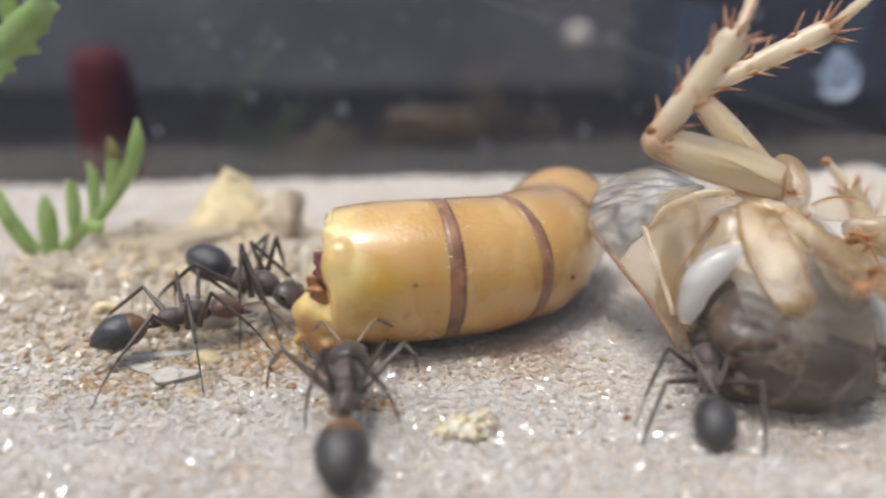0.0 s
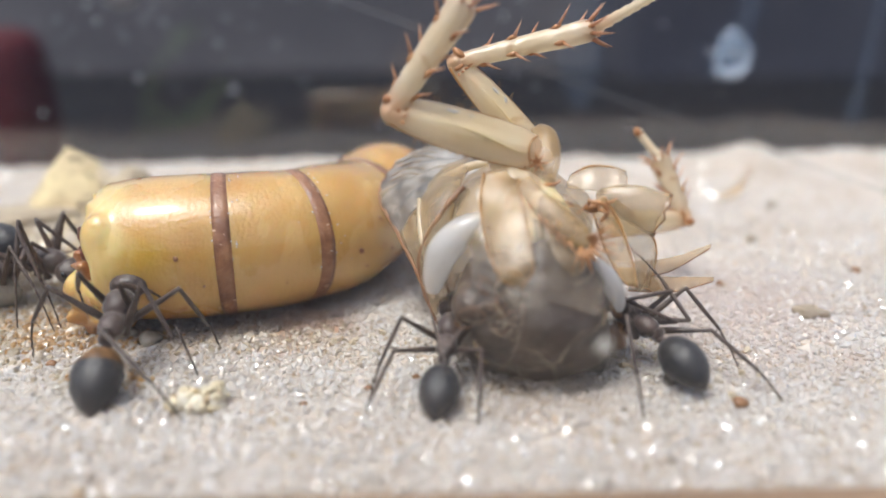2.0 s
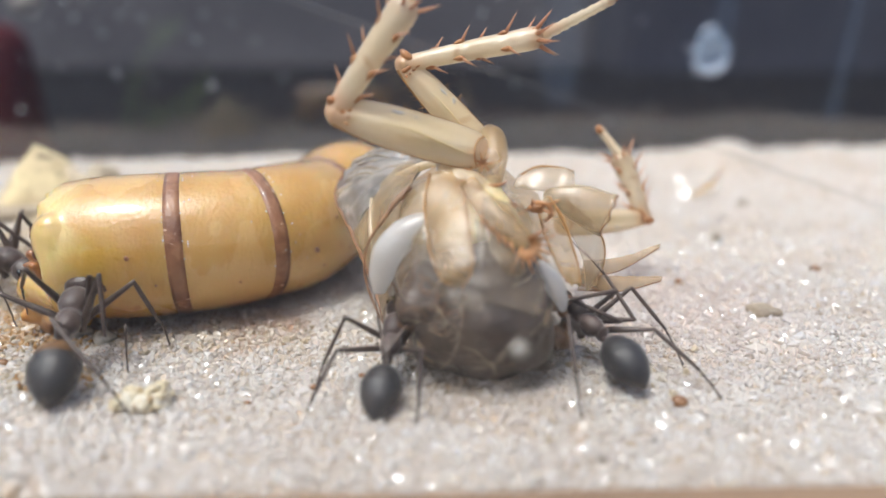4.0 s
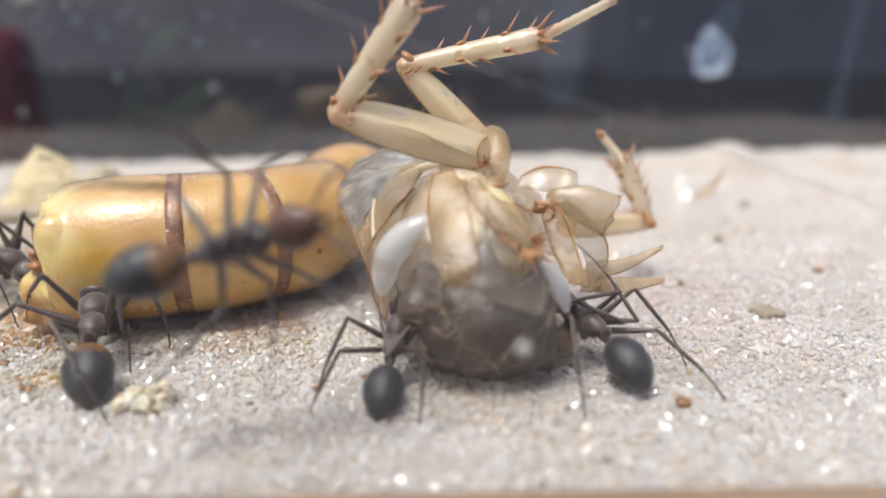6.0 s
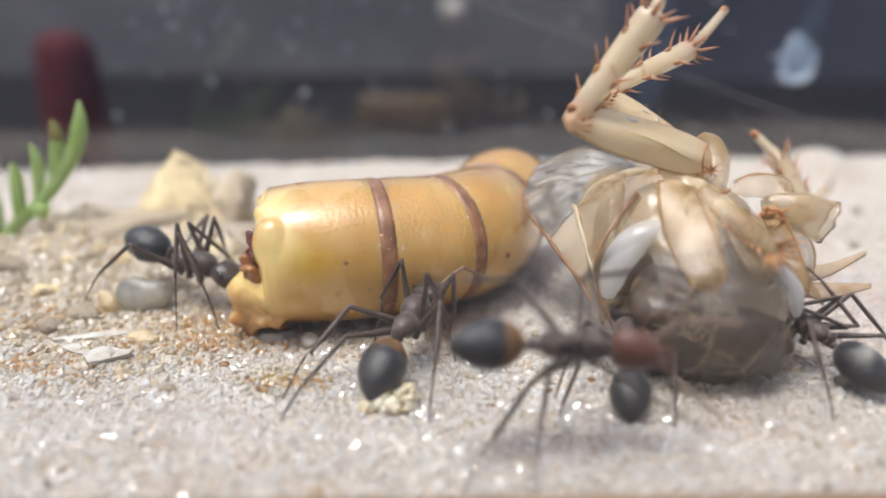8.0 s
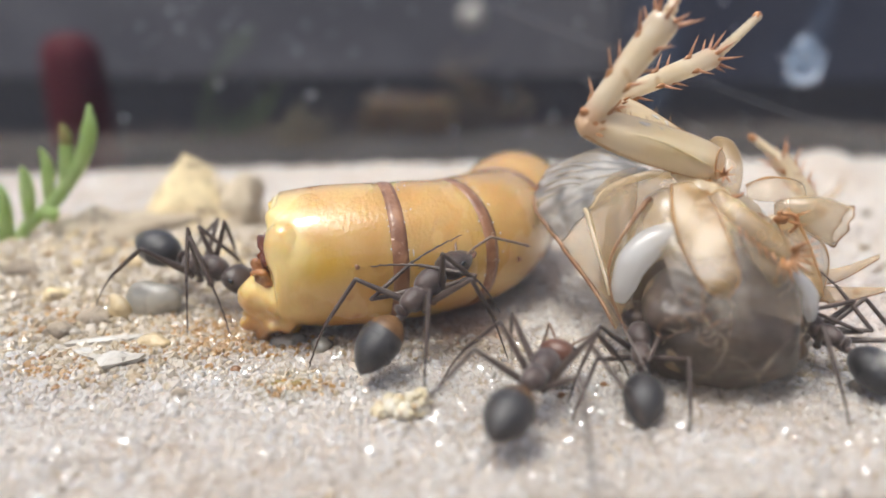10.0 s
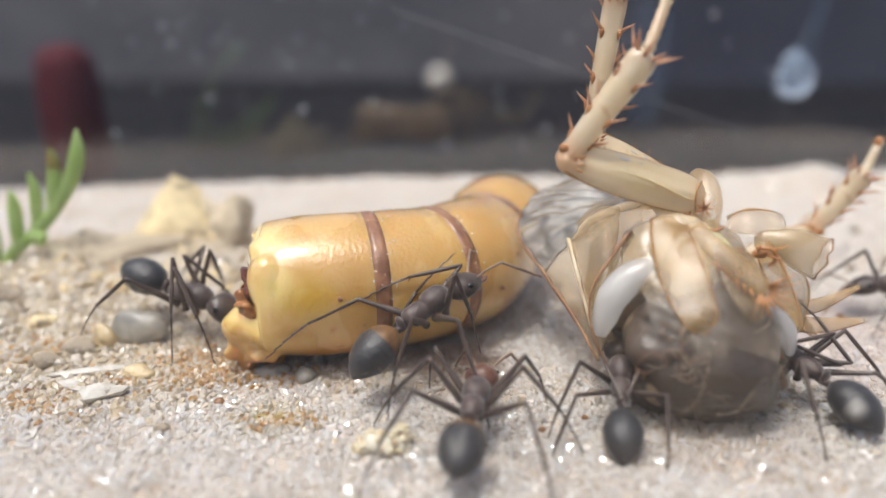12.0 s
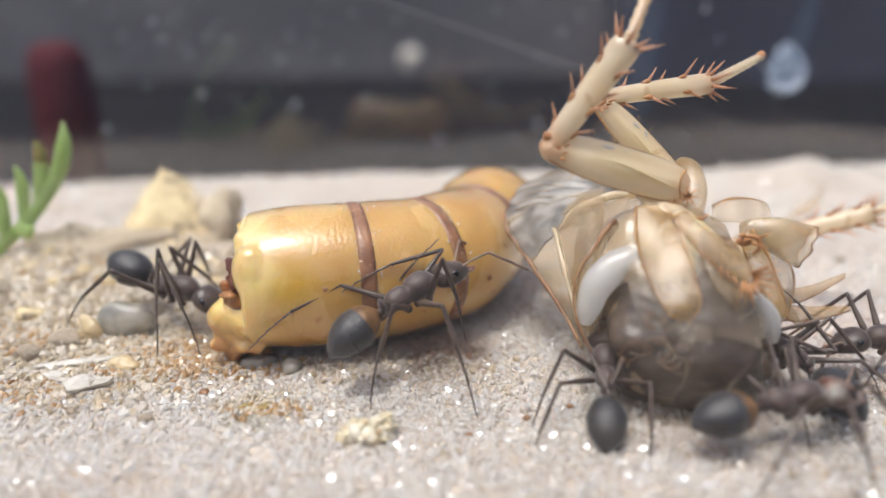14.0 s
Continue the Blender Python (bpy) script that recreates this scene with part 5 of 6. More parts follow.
    stone("moss_crumb", (27.2, 29.0, 0.05), (0.9, 0.6, 0.25), M_GREYROCK, "grey-green grain lump on the sand", "pebble", 13.0, 0.6, 1.6)
    for k, (x, y, r, mt) in enumerate(((33, 34.8, 0.3, M_RIM), (35.7, 50.2, 0.5, M_GREYROCK), (20.2, 20.9, 0.28, M_RIM), (-7, 24.6, 0.25, M_RIM), (6.5, 22.2, 0.16, M_RIM), (4.2, 21.3, 0.14, M_RIM),
                                      (8.3, 22.9, 0.14, M_RIM), (-8.6, 22.5, 0.3, M_GREYROCK), (30, 41, 0.35, M_GREYROCK), (24.5, 33, 0.22, M_RIM), (-16, 27.6, 0.6, M_GREYROCK),
                                      (-18.5, 31.5, 0.7, M_ROCK), (-10.6, 33.4, 0.6, M_GREYROCK), (-15.6, 35.2, 0.8, M_PEBBLE), (-22, 34.5, 0.8, M_GREYROCK))):
        stone("grit", (x, y, r * 0.3), (r, r * 0.8, r * 0.7), mt, "dark grit grain lying on the sand" if r < 0.5 else "small rough gravel stone on the sand", "grit", 20.0 + k, 0.5, 1.5)
    # torn-off insect bits by the back edge
    bit = thing("leg_fragment", mm(33.5, 52, ground_z(33.5, 52)), "dry amber insect leg fragment on the sand", "insect leg")
    solid("shin", limb([(-1.2, 0, 0.2, 0.25), (0.2, 0, 0.9, 0.4), (1.0, 0, 2.2, 0.15)], 5, 10), M_CUTICLE, bit)
    solid("claw", spike((0.9, 0, 2.1), (0.2, 0, 1), 0.8, 0.1), M_SPINE, bit)


plant()
rocks()


# ---------------------------------------------------------------- ants
def taper(rows, n=16, **more):
    return limb(rows, 5, n, **more)


def build_ant_meshes():
    me = {}
    g = taper([(0.10, 0, 0.02, 0.1), (-0.08, 0, 0.03, 0.42), (-0.42, 0, 0.05, 0.70), (-0.95, 0, 0.06, 0.83), (-1.5, 0, 0.02, 0.74), (-2.0, 0, -0.06, 0.44), (-2.32, 0, -0.14, 0.06)], 22, flat=0.92)
    me["gaster"] = mesh_of("gaster", *g, M_GASTER)
    b = taper([(0.12, 0, 0.02, 0.12), (-0.07, 0, 0.03, 0.445), (-0.40, 0, 0.05, 0.708), (-0.60, 0, 0.055, 0.775)], 22, flat=0.925)
    me["gaster_base"] = mesh_of("gaster_base", *b, M_GBASE)
    for k, (x, r) in enumerate(((-0.93, 0.84), (-1.47, 0.765))):
        rr = spline([(x + 0.16, 0.97 * r), (x, 1.02 * r), (x - 0.06, 0.97 * r)], 3)
        me["plate%d" % k] = mesh_of("gaster_plate", *tube([(q[0], 0, 0.05 - 0.03 * k) for q in rr], [q[1] for q in rr], 22, 0.92, caps=False), M_GASTER)
    me["petiole"] = mesh_of("petiole", *join(taper([(0.35, 0, 0, 0.14), (0.05, 0, 0, 0.17), (-0.35, 0, 0.02, 0.13)], 10), ball((0.02, 0, 0.22), (0.13, 0.26, 0.32), 12, 8)), M_ANT)
    t = taper([(-1.05, 0, 0.0, 0.16), (-0.85, 0, 0.12, 0.40), (-0.45, 0, 0.16, 0.46), (-0.1, 0, 0.16, 0.40), (0.25, 0, 0.26, 0.52), (0.65, 0, 0.24, 0.55), (0.98, 0, 0.12, 0.38), (1.2, 0, 0.02, 0.15)], 16)
    me["thorax"] = mesh_of("thorax", *t, M_ANT)
    h = taper([(-0.78, 0, 0.06, 0.2), (-0.62, 0, 0.05, 0.56), (-0.3, 0, 0.03, 0.70), (0.1, 0, 0, 0.66), (0.45, 0, -0.04, 0.5), (0.68, 0, -0.08, 0.34), (0.76, 0, -0.1, 0.1)], 18, flat=0.72)
    me["head"] = mesh_of("head", *h, M_HEAD)
    me["redhead"] = mesh_of("head", *h, M_REDHEAD)
    me["eye"] = mesh_of("eye", *ball((0, 0, 0), (0.17, 0.09, 0.15), 12, 8), M_EYE)
    me["mandible"] = mesh_of("mandible", *limb([(0, 0, 0, 0.12), (0.25, 0.06, -0.03, 0.11), (0.45, -0.06, -0.05, 0.08), (0.52, -0.22, -0.05, 0.02)], 4, 8, flat=0.6), M_REDHEAD)
    me["scape"] = mesh_of("scape", *limb([(0, 0, 0, 0.05), (0.6, 0, 0.04, 0.055), (1.3, 0, 0, 0.065)], 4, 8), M_FEELER)
    fl = []
    for k in range(10):
        a = 0.19 * k
        fl += [(a, 0, -0.02 * k, 0.05), (a + 0.15, 0, -0.02 * k - 0.012, 0.066)]
    fl.append((1.98, 0, -0.22, 0.02))
    me["flagellum"] = mesh_of("flagellum", *tube([q[:3] for q in fl], [q[3] for q in fl], 8), M_FEELER)
    me["femur"] = mesh_of("femur", *limb([(-0.12, 0, -0.02, 0.17), (0.1, 0, 0, 0.13), (0.8, 0, 0.02, 0.14), (1.7, 0, 0, 0.10), (2.35, 0, 0, 0.085)], 4, 10), M_LEG)
    me["tibia"] = mesh_of("tibia", *join(limb([(-0.05, 0, 0, 0.075), (0.3, 0, 0, 0.088), (1.3, 0, 0, 0.09), (2.2, 0, 0, 0.062)], 4, 8), spike((2.1, 0, -0.05), (0.6, 0, -0.8), 0.25, 0.03)), M_LEG)
    ta = []
    for k in range(5):
        a = 0.44 * k
        ta += [(a, 0, -0.012 * k * k, 0.042 - 0.004 * k), (a + 0.36, 0, -0.012 * k * k - 0.01, 0.052 - 0.006 * k)]
    ta.append((2.28, 0, -0.26, 0.015))
    me["tarsus"] = mesh_of("tarsus", *tube([q[:3] for q in ta], [q[3] for q in ta], 8), M_LEG)
    return me


ANT = build_ant_meshes()
FEET = {"fl": (3.6, 2.6), "fr": (3.6, -2.6), "ml": (0.0, 4.3), "mr": (0.0, -4.3), "hl": (-4.2, 3.4), "hr": (-4.2, -3.4)}
HIPS = {"fl": (0.62, 0.34), "fr": (0.62, -0.34), "ml": (0.1, 0.38), "mr": (0.1, -0.38), "hl": (-0.42, 0.36), "hr": (-0.42, -0.36)}
REST = {}                                     # each leg's rest pose, for the gait


FEMUR, LOWER = 2.35, 4.15                    # thigh; shin and foot together


def leg_solve(key, foot, height):
    """Poses of a leg for its foot (mm, in the ant's space): the thigh's, and in its space the shin's and the foot's."""
    hip, foot = Vector((*HIPS[key], height - 0.22)), Vector(foot)
    d = foot - hip
    reach = min(max(d.length, 2.1), FEMUR + LOWER - 0.25)
    d.normalize()
    c = (FEMUR ** 2 + reach ** 2 - LOWER ** 2) / (2 * FEMUR * reach)
    out = Vector((0, 0.5 if key[1] == "l" else -0.5, 1))
    up = (out - d * d.dot(out)).normalized()
    knee = hip + d * (FEMUR * c) + up * (FEMUR * math.sqrt(max(0, 1 - c * c)))
    foot = hip + d * reach
    ankle = knee.lerp(foot, 2.2 / LOWER) + up * 0.16
    f = aim(hip, knee - hip)
    return f, f.inverted() @ aim(knee, ankle - knee), f.inverted() @ aim(ankle, foot - ankle)


def ant(label, at, height=1.55, gaster_pitch=8, gaster_yaw=0, head_pitch=14, head_yaw=0, feet=None, red=False, base=True, antenna=(40, 25), size=1.0):
    """An ant whose root lies on the ground under its chest, head towards +x."""
    root = thing("ant", at, label, "ant", "ants")
    root.scale = (size, size, size)
    shared("thorax", ANT["thorax"], root, mm(0, 0, height))
    shared("petiole", ANT["petiole"], root, mm(-1.3, 0, height - 0.02))
    g = shared("gaster", ANT["gaster"], root, mm(-1.62, 0, height, 0, -gaster_pitch, gaster_yaw))
    if base:
        shared("gaster_base", ANT["gaster_base"], g, Matrix(), "orange-brown front of the abdomen")
    for k in range(2):
        shared("gaster_plate", ANT["plate%d" % k], g, Matrix())
    h = shared("head", ANT["redhead" if red else "head"], root, mm(1.95, 0, height + 0.12, 0, head_pitch, head_yaw))
    for s in (1, -1):
        shared("eye", ANT["eye"], h, mm(-0.12, s * 0.6, 0.18, 0, 0, s * 8))
        m = mm(0.62, s * 0.18, -0.12)
        if s < 0:
            m = m @ pose(0, 0, 0, 180, 0, 0)
        shared("mandible", ANT["mandible"], h, m)
        a = mm(0.42, s * 0.24, 0.18, 0, -antenna[1], s * antenna[0])
        shared("scape", ANT["scape"], h, a)
        shared("flagellum", ANT["flagellum"], h, a @ mm(1.28, 0, 0, 0, antenna[1] + 28, -s * (antenna[0] * 0.7)))
    for key in FEET:
        f, t, a = leg_solve(key, (feet or {}).get(key, (*FEET[key], 0)), height)
        leg = shared("leg", ANT["femur"], root, f)
        shared("shin", ANT["tibia"], leg, t)
        shared("foot", ANT["tarsus"], leg, a)
        root["height"], root["size"] = height, size
        REST[leg.name] = (key, f)
    return root


def plant_feet(who, rows, plan):
    """Keys every leg of an ant so that its feet stand at places of the ground; plan: key -> rows of seconds, x, y, z (mm)."""
    for leg in [o for o in who.children if o.name in REST]:
        key, rest = REST[leg.name]
        keys = []
        for t, x, y, z in plan[key]:
            i = max(k for k in range(len(rows)) if rows[k][0] <= t + 1e-6)
            m = rows[i][1]
            if i + 1 < len(rows) and rows[i + 1][0] > rows[i][0]:
                m = m.lerp(rows[i + 1][1], (t - rows[i][0]) / (rows[i + 1][0] - rows[i][0]))
            q = m.inverted() @ (Vector((x, y, z)) * K) / (K * who["size"])
            keys.append((t, leg_solve(key, q, who["height"])))
        for o, n in ((leg, 0), *((c, 1 if c.name.startswith("shin") else 2) for c in leg.children)):
            walk(o, [(t, p[n]) for t, p in keys])


def on_sand(x, y, head, lift=0.0, pitch=0.0, roll=0.0):
    return mm(x, y, ground_z(x, y) + lift, 0, 0, head) @ pose(0, 0, 0, roll, -pitch, 0)


def on_glass(x, z, head):
    """On the inner face of the front glass, back towards the sand; head: degrees up from the right."""
    a = radians(head)
    return aim((x, FRONT + 0.05, z), (math.cos(a), 0, math.sin(a)), (0, 1, 0))


ant_a = ant("dark ant biting the torn end of the larva", on_sand(-10.2, 30.2, -24, 0.35, -10), gaster_pitch=-10, head_pitch=25, base=False, size=1.15,
            feet={"hl": (-3.6, 2.6, 0.1), "hr": (-4.2, -2.2, -0.6), "ml": (-0.6, 3.0, 0.2), "mr": (1.2, -2.2, 0), "fl": (2.2, 1.6, 0.6), "fr": (2.8, -1.4, 0.2)}, antenna=(20, 5))
ant_b = ant("black ant with orange-brown waist standing before the larva", on_sand(-4.3, 21.3, 100, 0.2, 12), gaster_pitch=16, head_pitch=4, size=1.1)
ant_c = ant("black ant tugging at the carcass's dark gut", on_sand(9.7, 23.4, 80, 0.4, 22), gaster_pitch=8, head_pitch=-4, base=False, size=0.9,
            feet={"hl": (-4.9, 3.2, 0.2), "hr": (-4.8, -1.6, 0.2), "ml": (-3.0, 3.2, 0.2), "mr": (-1.6, -3.6, 0.1), "fl": (2.2, 1.3, 2.2), "fr": (2.4, -1.6, 2.6)}, antenna=(38, 30))
ant_d = ant("black ant pulling at the carcass's flank", on_sand(17.15, 24.4, 117, 0.2, 6), gaster_pitch=16, head_pitch=14, base=False, size=1.0,
            feet={"hr": (-5.6, -3.0, 0), "mr": (-2.8, -3.6, 0), "hl": (-4.0, 2.8, 0), "ml": (0.6, 2.8, 2.2), "fl": (1.6, 2.0, 3.0), "fr": (2.2, -1.0, 4.2)}, antenna=(30, 20))
ant_e = ant("brownish ant wandering beside the larva's cut end", on_sand(-12.4, 27.6, 35, 0.1), red=True)
ant_f = ant("reddish-headed black ant walking on the front glass", on_glass(-24, 6, 0), height=1.7, red=True, antenna=(45, 0))
ant_g = ant("red-headed black ant with orange-brown waist on the move", on_glass(-34, 5, 0), height=1.6, red=True)
ant_h = ant("dark ant walking behind the ochre rock", on_sand(4, 44, 170), red=True)
ant_k = ant("slim dark ant coming over the sand to the carcass", on_sand(52, 42, 190))


# ---------------------------------------------------------------- what moves
def gait(who, spans, step=0.12, swing=20):
    """Legs step in two sets of three while their ant walks; spans are rows of from, to."""
    for leg in [o for o in who.children if o.name in REST]:
        key, rest = REST[leg.name]
        rows = [(0.0, rest)]
        phase = 0 if key in ("fl", "mr", "hl") else 1
        side = 1 if key[1] == "l" else -1
        for t0, t1 in spans:
            n = max(1, int(round((t1 - t0) / step)))
            for i in range(n + 1):
                t = t0 + (t1 - t0) * i / n
                if t <= rows[-1][0] + 0.04:
                    continue
                s = 0.0 if i in (0, n) else (1 if (i + phase) % 2 else -1)
                lift = 6 if s > 0 else 0
                rows.append((t, Matrix.Translation(rest.translation) @ pose(0, 0, 0, 0, 0, -side * s * swing) @ pose(0, 0, 0, side * lift, 0, 0) @ Matrix.Translation(-rest.translation) @ rest))
        if rows[-1][0] < 14.0:
            rows.append((14.0, rest))
        walk(leg, rows)


def fidget(who, times, turn=5):
    """Small turns of the head."""
    rng = random.Random(len(who.name) * 7 + int(who.location.x * 1e5))
    for o in who.children:
        if o.name.startswith("head"):
            rest = o.matrix_basis.copy()
            walk(o, [(t, rest @ pose(0, 0, 0, rng.uniform(-turn, turn), rng.uniform(-turn, turn), rng.uniform(-turn, turn))) for t in times])


def motions():
    hip = cw(13.9, 27.9, 7.7)
    femur, lower = LEG["middle"]
    rows = [(0.0, 9.6, 12.2, 14.3, 14.5, 28.5), (0.5, 9.6, 12.2, 14.3, 14.6, 28.5), (1.5, 9.7, 12.2, 15.0, 13.8, 28.5), (3.0, 9.7, 12.1, 15.6, 13.2, 28.5), (6.5, 9.6, 12.0, 15.5, 13.2, 28.5), (7.0, 9.4, 11.7, 15.0, 13.0, 28.0),
            (7.5, 9.0, 10.9, 14.5, 12.1, 30.4), (8.0, 9.2, 11.0, 14.0, 12.8, 31.4), (10.5, 9.0, 10.8, 14.2, 12.6, 30.6), (11.0, 9.0, 10.7, 13.9, 12.3, 31.4), (11.6, 8.9, 11.1, 13.9, 12.5, 32.3), (11.85, 8.5, 10.9, 9.3, 15.5, 29.0),
            (12.0, 8.5, 10.9, 9.2, 15.5, 28.8), (12.15, 10.4, 12.4, 14.5, 15.0, 28.5), (12.3, 12.5, 12.7, 18.4, 11.4, 28.5), (12.5, 12.4, 12.9, 18.4, 9.8, 28.5), (12.7, 12.0, 12.8, 17.9, 10.6, 28.5), (12.9, 13.0, 12.9, 18.2, 12.0, 28.5),
            (13.1, 13.5, 13.1, 18.4, 8.5, 28.5), (13.3, 11.8, 12.6, 18.1, 10.3, 28.5), (13.5, 10.2, 12.0, 15.7, 12.0, 30.6), (13.7, 10.1, 11.7, 15.7, 12.1, 30.4), (14.0, 10.1, 11.6, 15.7, 12.1, 30.3)]
    poses = [(t, *place_leg(femur, lower, hip, cw(kx, 28.5, kz), cw(fx, fy, fz))) for t, kx, kz, fx, fz, fy in rows]
    walk(femur, [(t, f) for t, f, s in poses])
    for o in lower:
        walk(o, [(t, s) for t, f, s in poses])
    hip = cw(17.2, 30.5, 4.0)
    femur, lower = LEG["hind"]
    rows = [(0.0, 23.2, 34.5, 3.4, 20.4, 8.7), (0.5, 23.3, 34.5, 3.3, 20.4, 8.7), (3.0, 23.4, 34.5, 3.4, 21.2, 8.7), (6.5, 23.6, 34.5, 3.2, 21.2, 8.5), (8.0, 23.0, 34.5, 4.0, 20.4, 8.4),
            (10.5, 22.6, 34.5, 4.4, 19.4, 8.3), (11.2, 22.6, 34.5, 4.4, 19.2, 8.3), (11.8, 22.3, 34.0, 5.0, 22.0, 9.5), (12.1, 22.6, 33.6, 4.7, 25.5, 8.0), (12.5, 22.4, 33.4, 4.6, 26.0, 8.0),
            (13.1, 22.2, 33.4, 4.4, 26.5, 6.4), (14.0, 22.0, 33.4, 4.2, 27.0, 5.8)]
    poses = [(t, *place_leg(femur, lower, hip, cw(kx, ky, kz), cw(fx, ky + (1.2 if t < 11.9 else -1.0), fz))) for t, kx, ky, kz, fx, fz in rows]
    walk(femur, [(t, f) for t, f, s in poses])
    for o in lower:
        walk(o, [(t, s) for t, f, s in poses])
    rows = [(0.0, on_sand(-4.0, 21.2, 96, 0.1, 8)), (0.5, on_sand(-4.0, 22.8, 82, 0.2, 12)), (1.0, on_sand(-4.3, 23.6, 88, 0.3, 18)), (1.5, on_sand(-4.0, 24.6, 94, 0.4, 20)), (2.2, on_sand(-3.6, 24.7, 96, 0.7, 20)),
                 (3.0, on_sand(-3.5, 24.5, 98, 0.8, 18)), (5.5, on_sand(-3.3, 25.0, 106, 0.3, 14)), (6.5, on_sand(-2.3, 24.6, 110, 0.3, 14)), (7.0, on_sand(-1.4, 24.4, 90, 0.3, 10)),
                 (7.5, on_sand(0.4, 24.5, 74, 0.2, 8)), (8.2, on_sand(1.2, 25.0, 68, 0.2, 10)), (10.3, on_sand(1.7, 25.9, 44, 1.6, 22)), (11.0, on_sand(2.4, 26.2, 40, 1.9, 22)),
                 (12.5, on_sand(2.3, 26.2, 36, 1.8, 14)), (14.0, on_sand(2.2, 26.2, 34, 2.0, 13))]
    walk(ant_b, rows)
    stances = {                              # where each foot stands: at first, by the larva, turned away, on the larva, at last
        "fl": [(-8, 29.3, 0.3), (-6.6, 26.3, 1.4), (-1.3, 26.3, 0.3), (2.5, 27, 5.2), (2.6, 27, 5.2)],
        "fr": [(-3.2, 28.8, 0.3), (-2.9, 26.4, 1.4), (2.3, 26.4, 0.3), (4.5, 26.5, 2.1), (4.2, 26.5, 1.7)],
        "ml": [(-8.1, 24.6, 0.1), (-8.2, 24.6, 0.1), (-4.3, 22.1, 0.1), (-1.1, 26, 4.3), (-0.9, 26, 4.3)],
        "mr": [(-1.7, 26.2, 0.1), (-0.3, 25.8, -0.7), (2.8, 24.4, 0.2), (4.7, 25.4, 0.4), (4.6, 22.4, 0.1)],
        "hl": [(-5.6, 21.2, 0.1), (-0.3, 19.4, 0.1), (-4.4, 19.9, 0.1), (-4, 24.3, 0.1), (-5, 25.2, 2)],
        "hr": [(-1.9, 21.6, 0.1), (-0.3, 22.5, 0.1), (1.4, 20.1, 0.1), (1.3, 21.2, 0.1), (0.1, 22.9, 0.1)],
    }
    plan = {}
    for key, (a, b, c, d, e) in stances.items():
        late = 0.0 if key in ("fl", "mr", "hl") else 0.12

        def between(p, q, f, lift):
            return [u + (v - u) * f + (lift if n == 2 else 0) for n, (u, v) in enumerate(zip(p, q))]
        plan[key] = [(0.0, *a), (0.2 + late, *a), (0.35 + late, *between(a, b, 0.5, 0.7)), (0.6 + late, *between(a, b, 0.75, 0)), (0.9 + late, *between(a, b, 0.9, 0.3)), (1.3, *b),
                     (6.4 + late, *b), (6.6 + late, *between(b, c, 0.35, 0.7)), (6.85 + late, *between(b, c, 0.45, 0)), (7.1 + late, *between(b, c, 0.8, 0.7)), (7.45 + late, *c),
                     (8.6 + late, *c), (9.2 + late, *between(c, d, 0.5, 0.7)), (9.9, *d), (11.1 + late, *d), (11.3 + late, *between(d, e, 0.5, 0.5)), (11.6 + late, *e), (14.0, *e)]
    plant_feet(ant_b, rows, plan)
    walk(ant_e, [(0.0, on_sand(-12.5, 27.4, 30, 0.1)), (0.5, on_sand(-11.0, 27.6, 42, 0.1)), (1.0, on_sand(-10.8, 28.4, 50, 0.2)), (1.5, on_sand(-11.4, 29.2, 56, 0.3)), (3.0, on_sand(-12.2, 28.6, 80, 0.2)),
                 (3.6, on_sand(-14.0, 28.0, 140, 0.1)), (4.2, on_sand(-18.0, 28.0, 185, 0.1)), (5.3, on_sand(-30.0, 27.0, 182, 0.1)), (6.0, on_sand(-36.0, 26.5, 180, 0.1)), (14.0, on_sand(-40.0, 26.5, 180, 0.1))])
    gait(ant_e, [(0.1, 1.6), (3.0, 6.0)], 0.15, 16)
    walk(ant_f, [(0.0, on_glass(-24, 5.5, 0)), (2.5, on_glass(-20, 5.5, 0)), (4.0, on_glass(-10, 5.5, -5)), (5.3, on_glass(3.3, 5.8, -10)), (5.5, on_glass(5.6, 6.6, 0)), (6.0, on_glass(5.3, 7.2, 16)), (6.5, on_glass(5.2, 7.4, 16)),
                 (6.9, on_glass(5.8, 8.2, 16)), (7.1, on_glass(8.4, 8.7, 15)), (7.3, on_glass(11.6, 9.0, 2)), (7.4, on_glass(13.8, 8.4, -10)), (7.5, on_glass(14.9, 6.6, -36)), (7.6, on_glass(16.4, 5.2, -34)),
                 (7.8, on_glass(19.0, 4.8, -20)), (8.2, on_glass(26, 5.2, 0)), (9.0, on_glass(36, 6, 0)), (14.0, on_glass(40, 6.5, 5))])
    gait(ant_f, [(2.5, 5.6), (6.6, 9.0)], 0.13, 18)
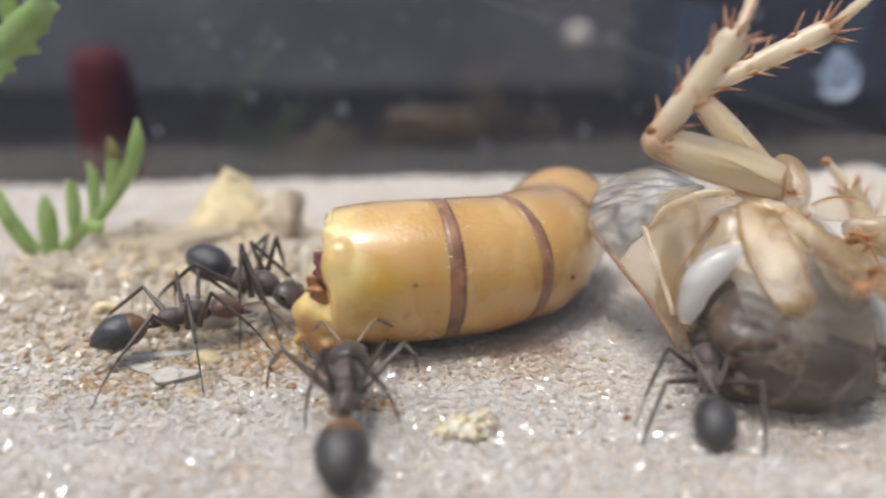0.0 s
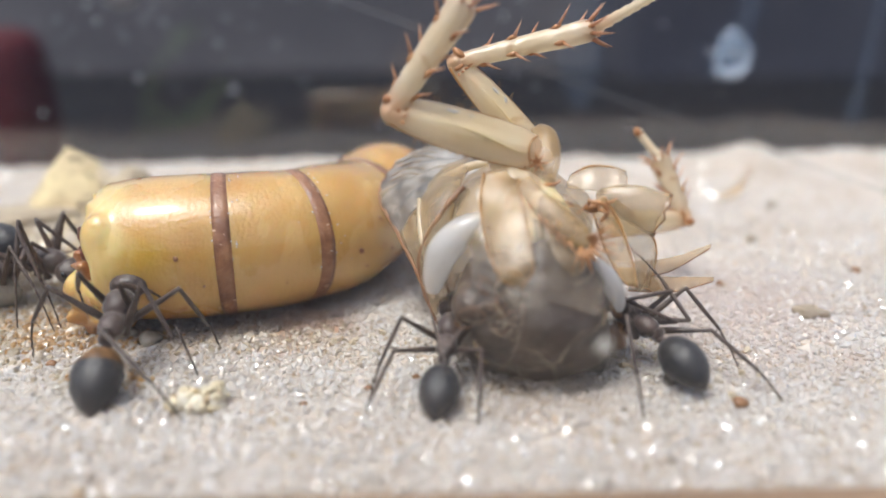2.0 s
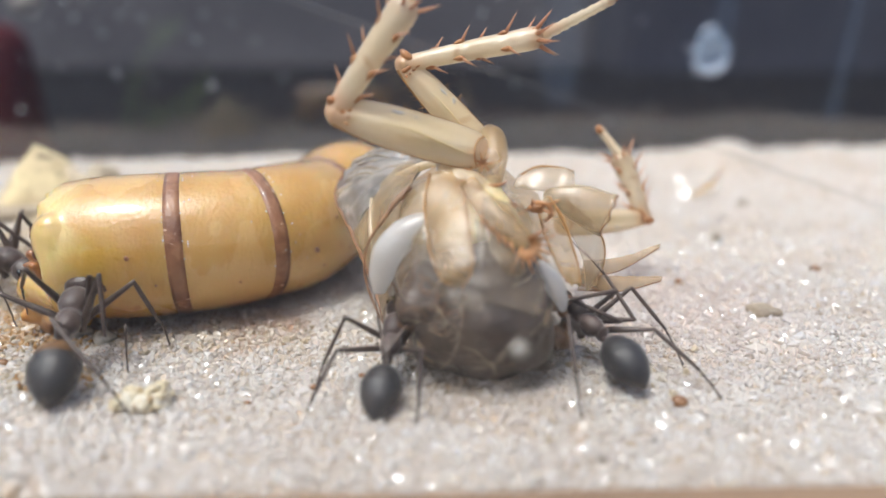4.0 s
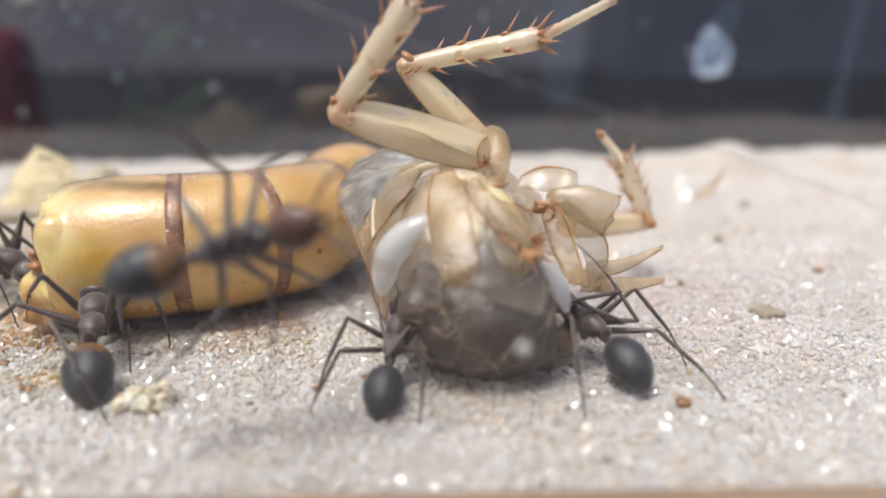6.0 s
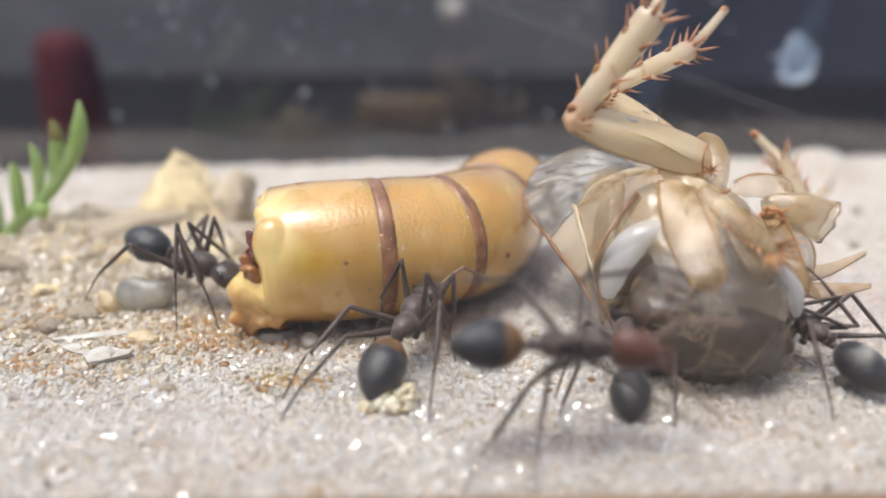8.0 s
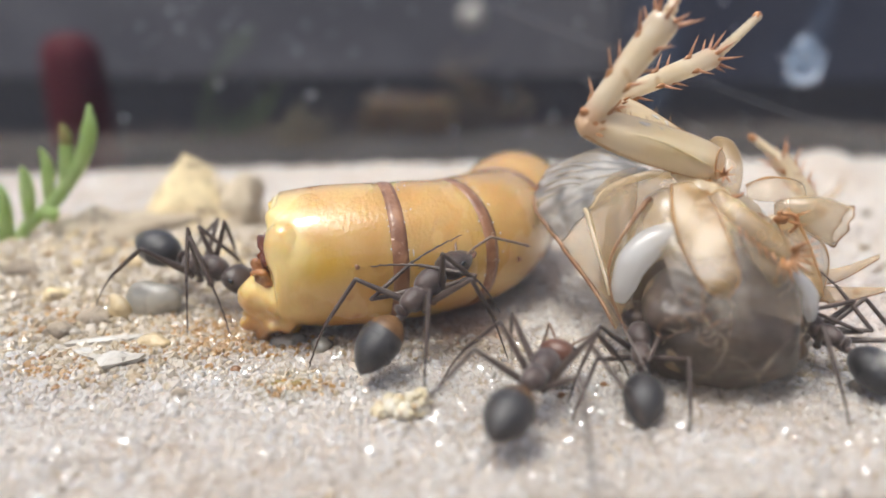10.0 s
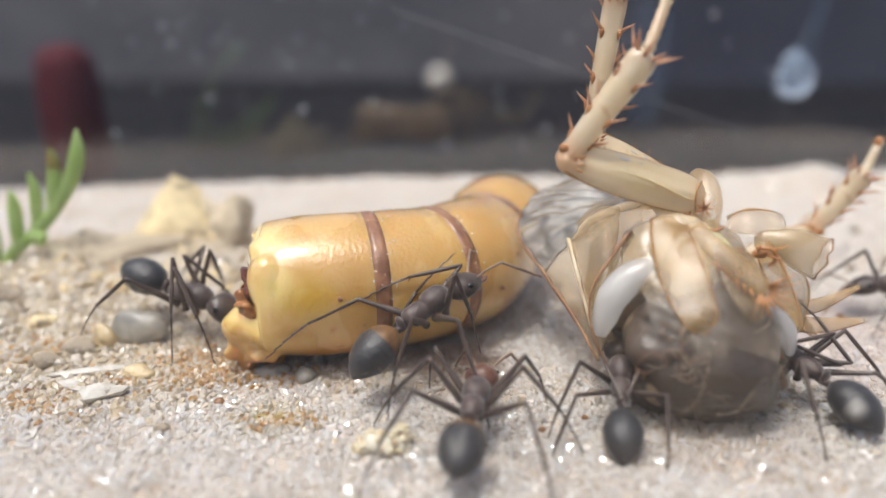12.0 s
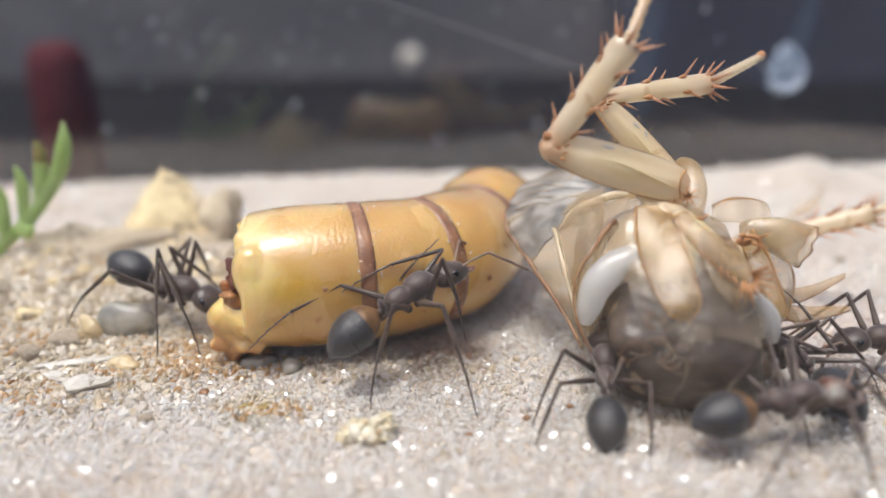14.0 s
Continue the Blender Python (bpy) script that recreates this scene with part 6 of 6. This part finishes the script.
    walk(ant_g, [(0.0, on_glass(-34, 4.6, 0)), (5.0, on_glass(-30, 4.8, 0)), (6.5, on_glass(-13, 4.8, 2)), (7.1, on_glass(-1.6, 5.2, 8)), (7.4, on_glass(0.2, 6.6, 26)), (7.5, on_glass(1.2, 6.7, 18)), (7.6, on_glass(1.9, 5.8, 2)),
                 (7.7, on_glass(3.2, 4.7, -12)), (7.8, on_glass(5.0, 3.6, -20)), (8.0, on_glass(6.4, 4.1, -4)), (8.2, on_glass(6.6, 4.3, -4)), (8.8, on_glass(6.6, 3.6, 10)),
                 (9.4, aim((6.0, FRONT + 1.6, 1.6), (0.9, 0.42, 0.1), (-0.3, 0.55, 0.75))), (10.0, on_sand(5.4, 20.8, 60, 0.1)), (10.3, on_sand(5.3, 21.5, 74, 0.1)), (11.0, on_sand(4.95, 21.0, 70, 0.1)),
                 (11.5, on_sand(3.8, 21.7, 90, 0.1)), (12.0, on_sand(3.8, 21.5, 78, 0.1)), (12.5, on_sand(2.9, 21.1, 62, 0.1, 6)), (12.85, on_sand(3.4, 21.0, 48, 0.1, 4)), (13.0, on_sand(4.4, 20.6, 36, 0.1, 2)), (13.1, on_sand(5.6, 20.0, 14, 0.1)),
                 (13.3, on_sand(7.6, 19.2, 0, 0.1)), (13.5, on_sand(10.3, 19.0, 2, 0.1)), (13.7, on_sand(14.0, 19.5, 8, 0.1)), (14.0, on_sand(15.6, 20.2, 12, 0.1))])
    gait(ant_g, [(5.0, 8.1), (8.4, 10.2), (12.5, 13.9)], 0.13, 18)
    # over the back of the pointed rock
    walk(ant_h, [(0.0, on_sand(3, 44, 165)), (0.8, on_sand(0, 46, 160)), (1.1, on_sand(-6, 49.5, 165)), (1.3, mm(-15.0, 50.0, 2.6, 0, -4, 172)), (1.4, mm(-15.5, 48.5, 3.6, 0, -14, 160)), (1.5, mm(-16.9, 47.5, 4.9, 0, -2, 178)), (1.6, mm(-18.7, 47.5, 4.1, 0, 10, 192)), (1.7, mm(-20.6, 48.5, 3.4, 0, 10, 190)), (1.8, mm(-23.7, 50.0, 2.2, 0, 6, 184)),
                 (2.1, on_sand(-38, 51, 184)), (3.0, on_sand(-58, 50, 180)), (14.0, on_sand(-60, 50, 180))])
    gait(ant_h, [(0.1, 3.0)], 0.12, 20)
    walk(ant_k, [(0.0, on_sand(56, 44, 200)), (9.0, on_sand(50, 41, 200)), (10.2, on_sand(27.6, 32.0, 180)), (10.5, on_sand(26.0, 31.4, 172)), (11.0, on_sand(27.9, 33.5, 165)), (11.5, on_sand(27.9, 35.3, 142)), (12.0, on_sand(27.4, 33.0, 175)), (12.5, on_sand(25.2, 29.2, 205)),
                 (12.9, on_sand(24.2, 27.9, 202)), (13.3, on_sand(23.2, 26.4, 190)), (14.0, on_sand(22.6, 25.4, 185))])
    gait(ant_k, [(9.0, 13.4)], 0.15, 18)
    for who in (ant_a, ant_c, ant_d):
        fidget(who, (0.0, 1.1, 2.0, 2.9, 4.2, 5.4, 6.6, 7.7, 9.0, 10.4, 11.3, 12.2, 13.1, 14.0))


motions()
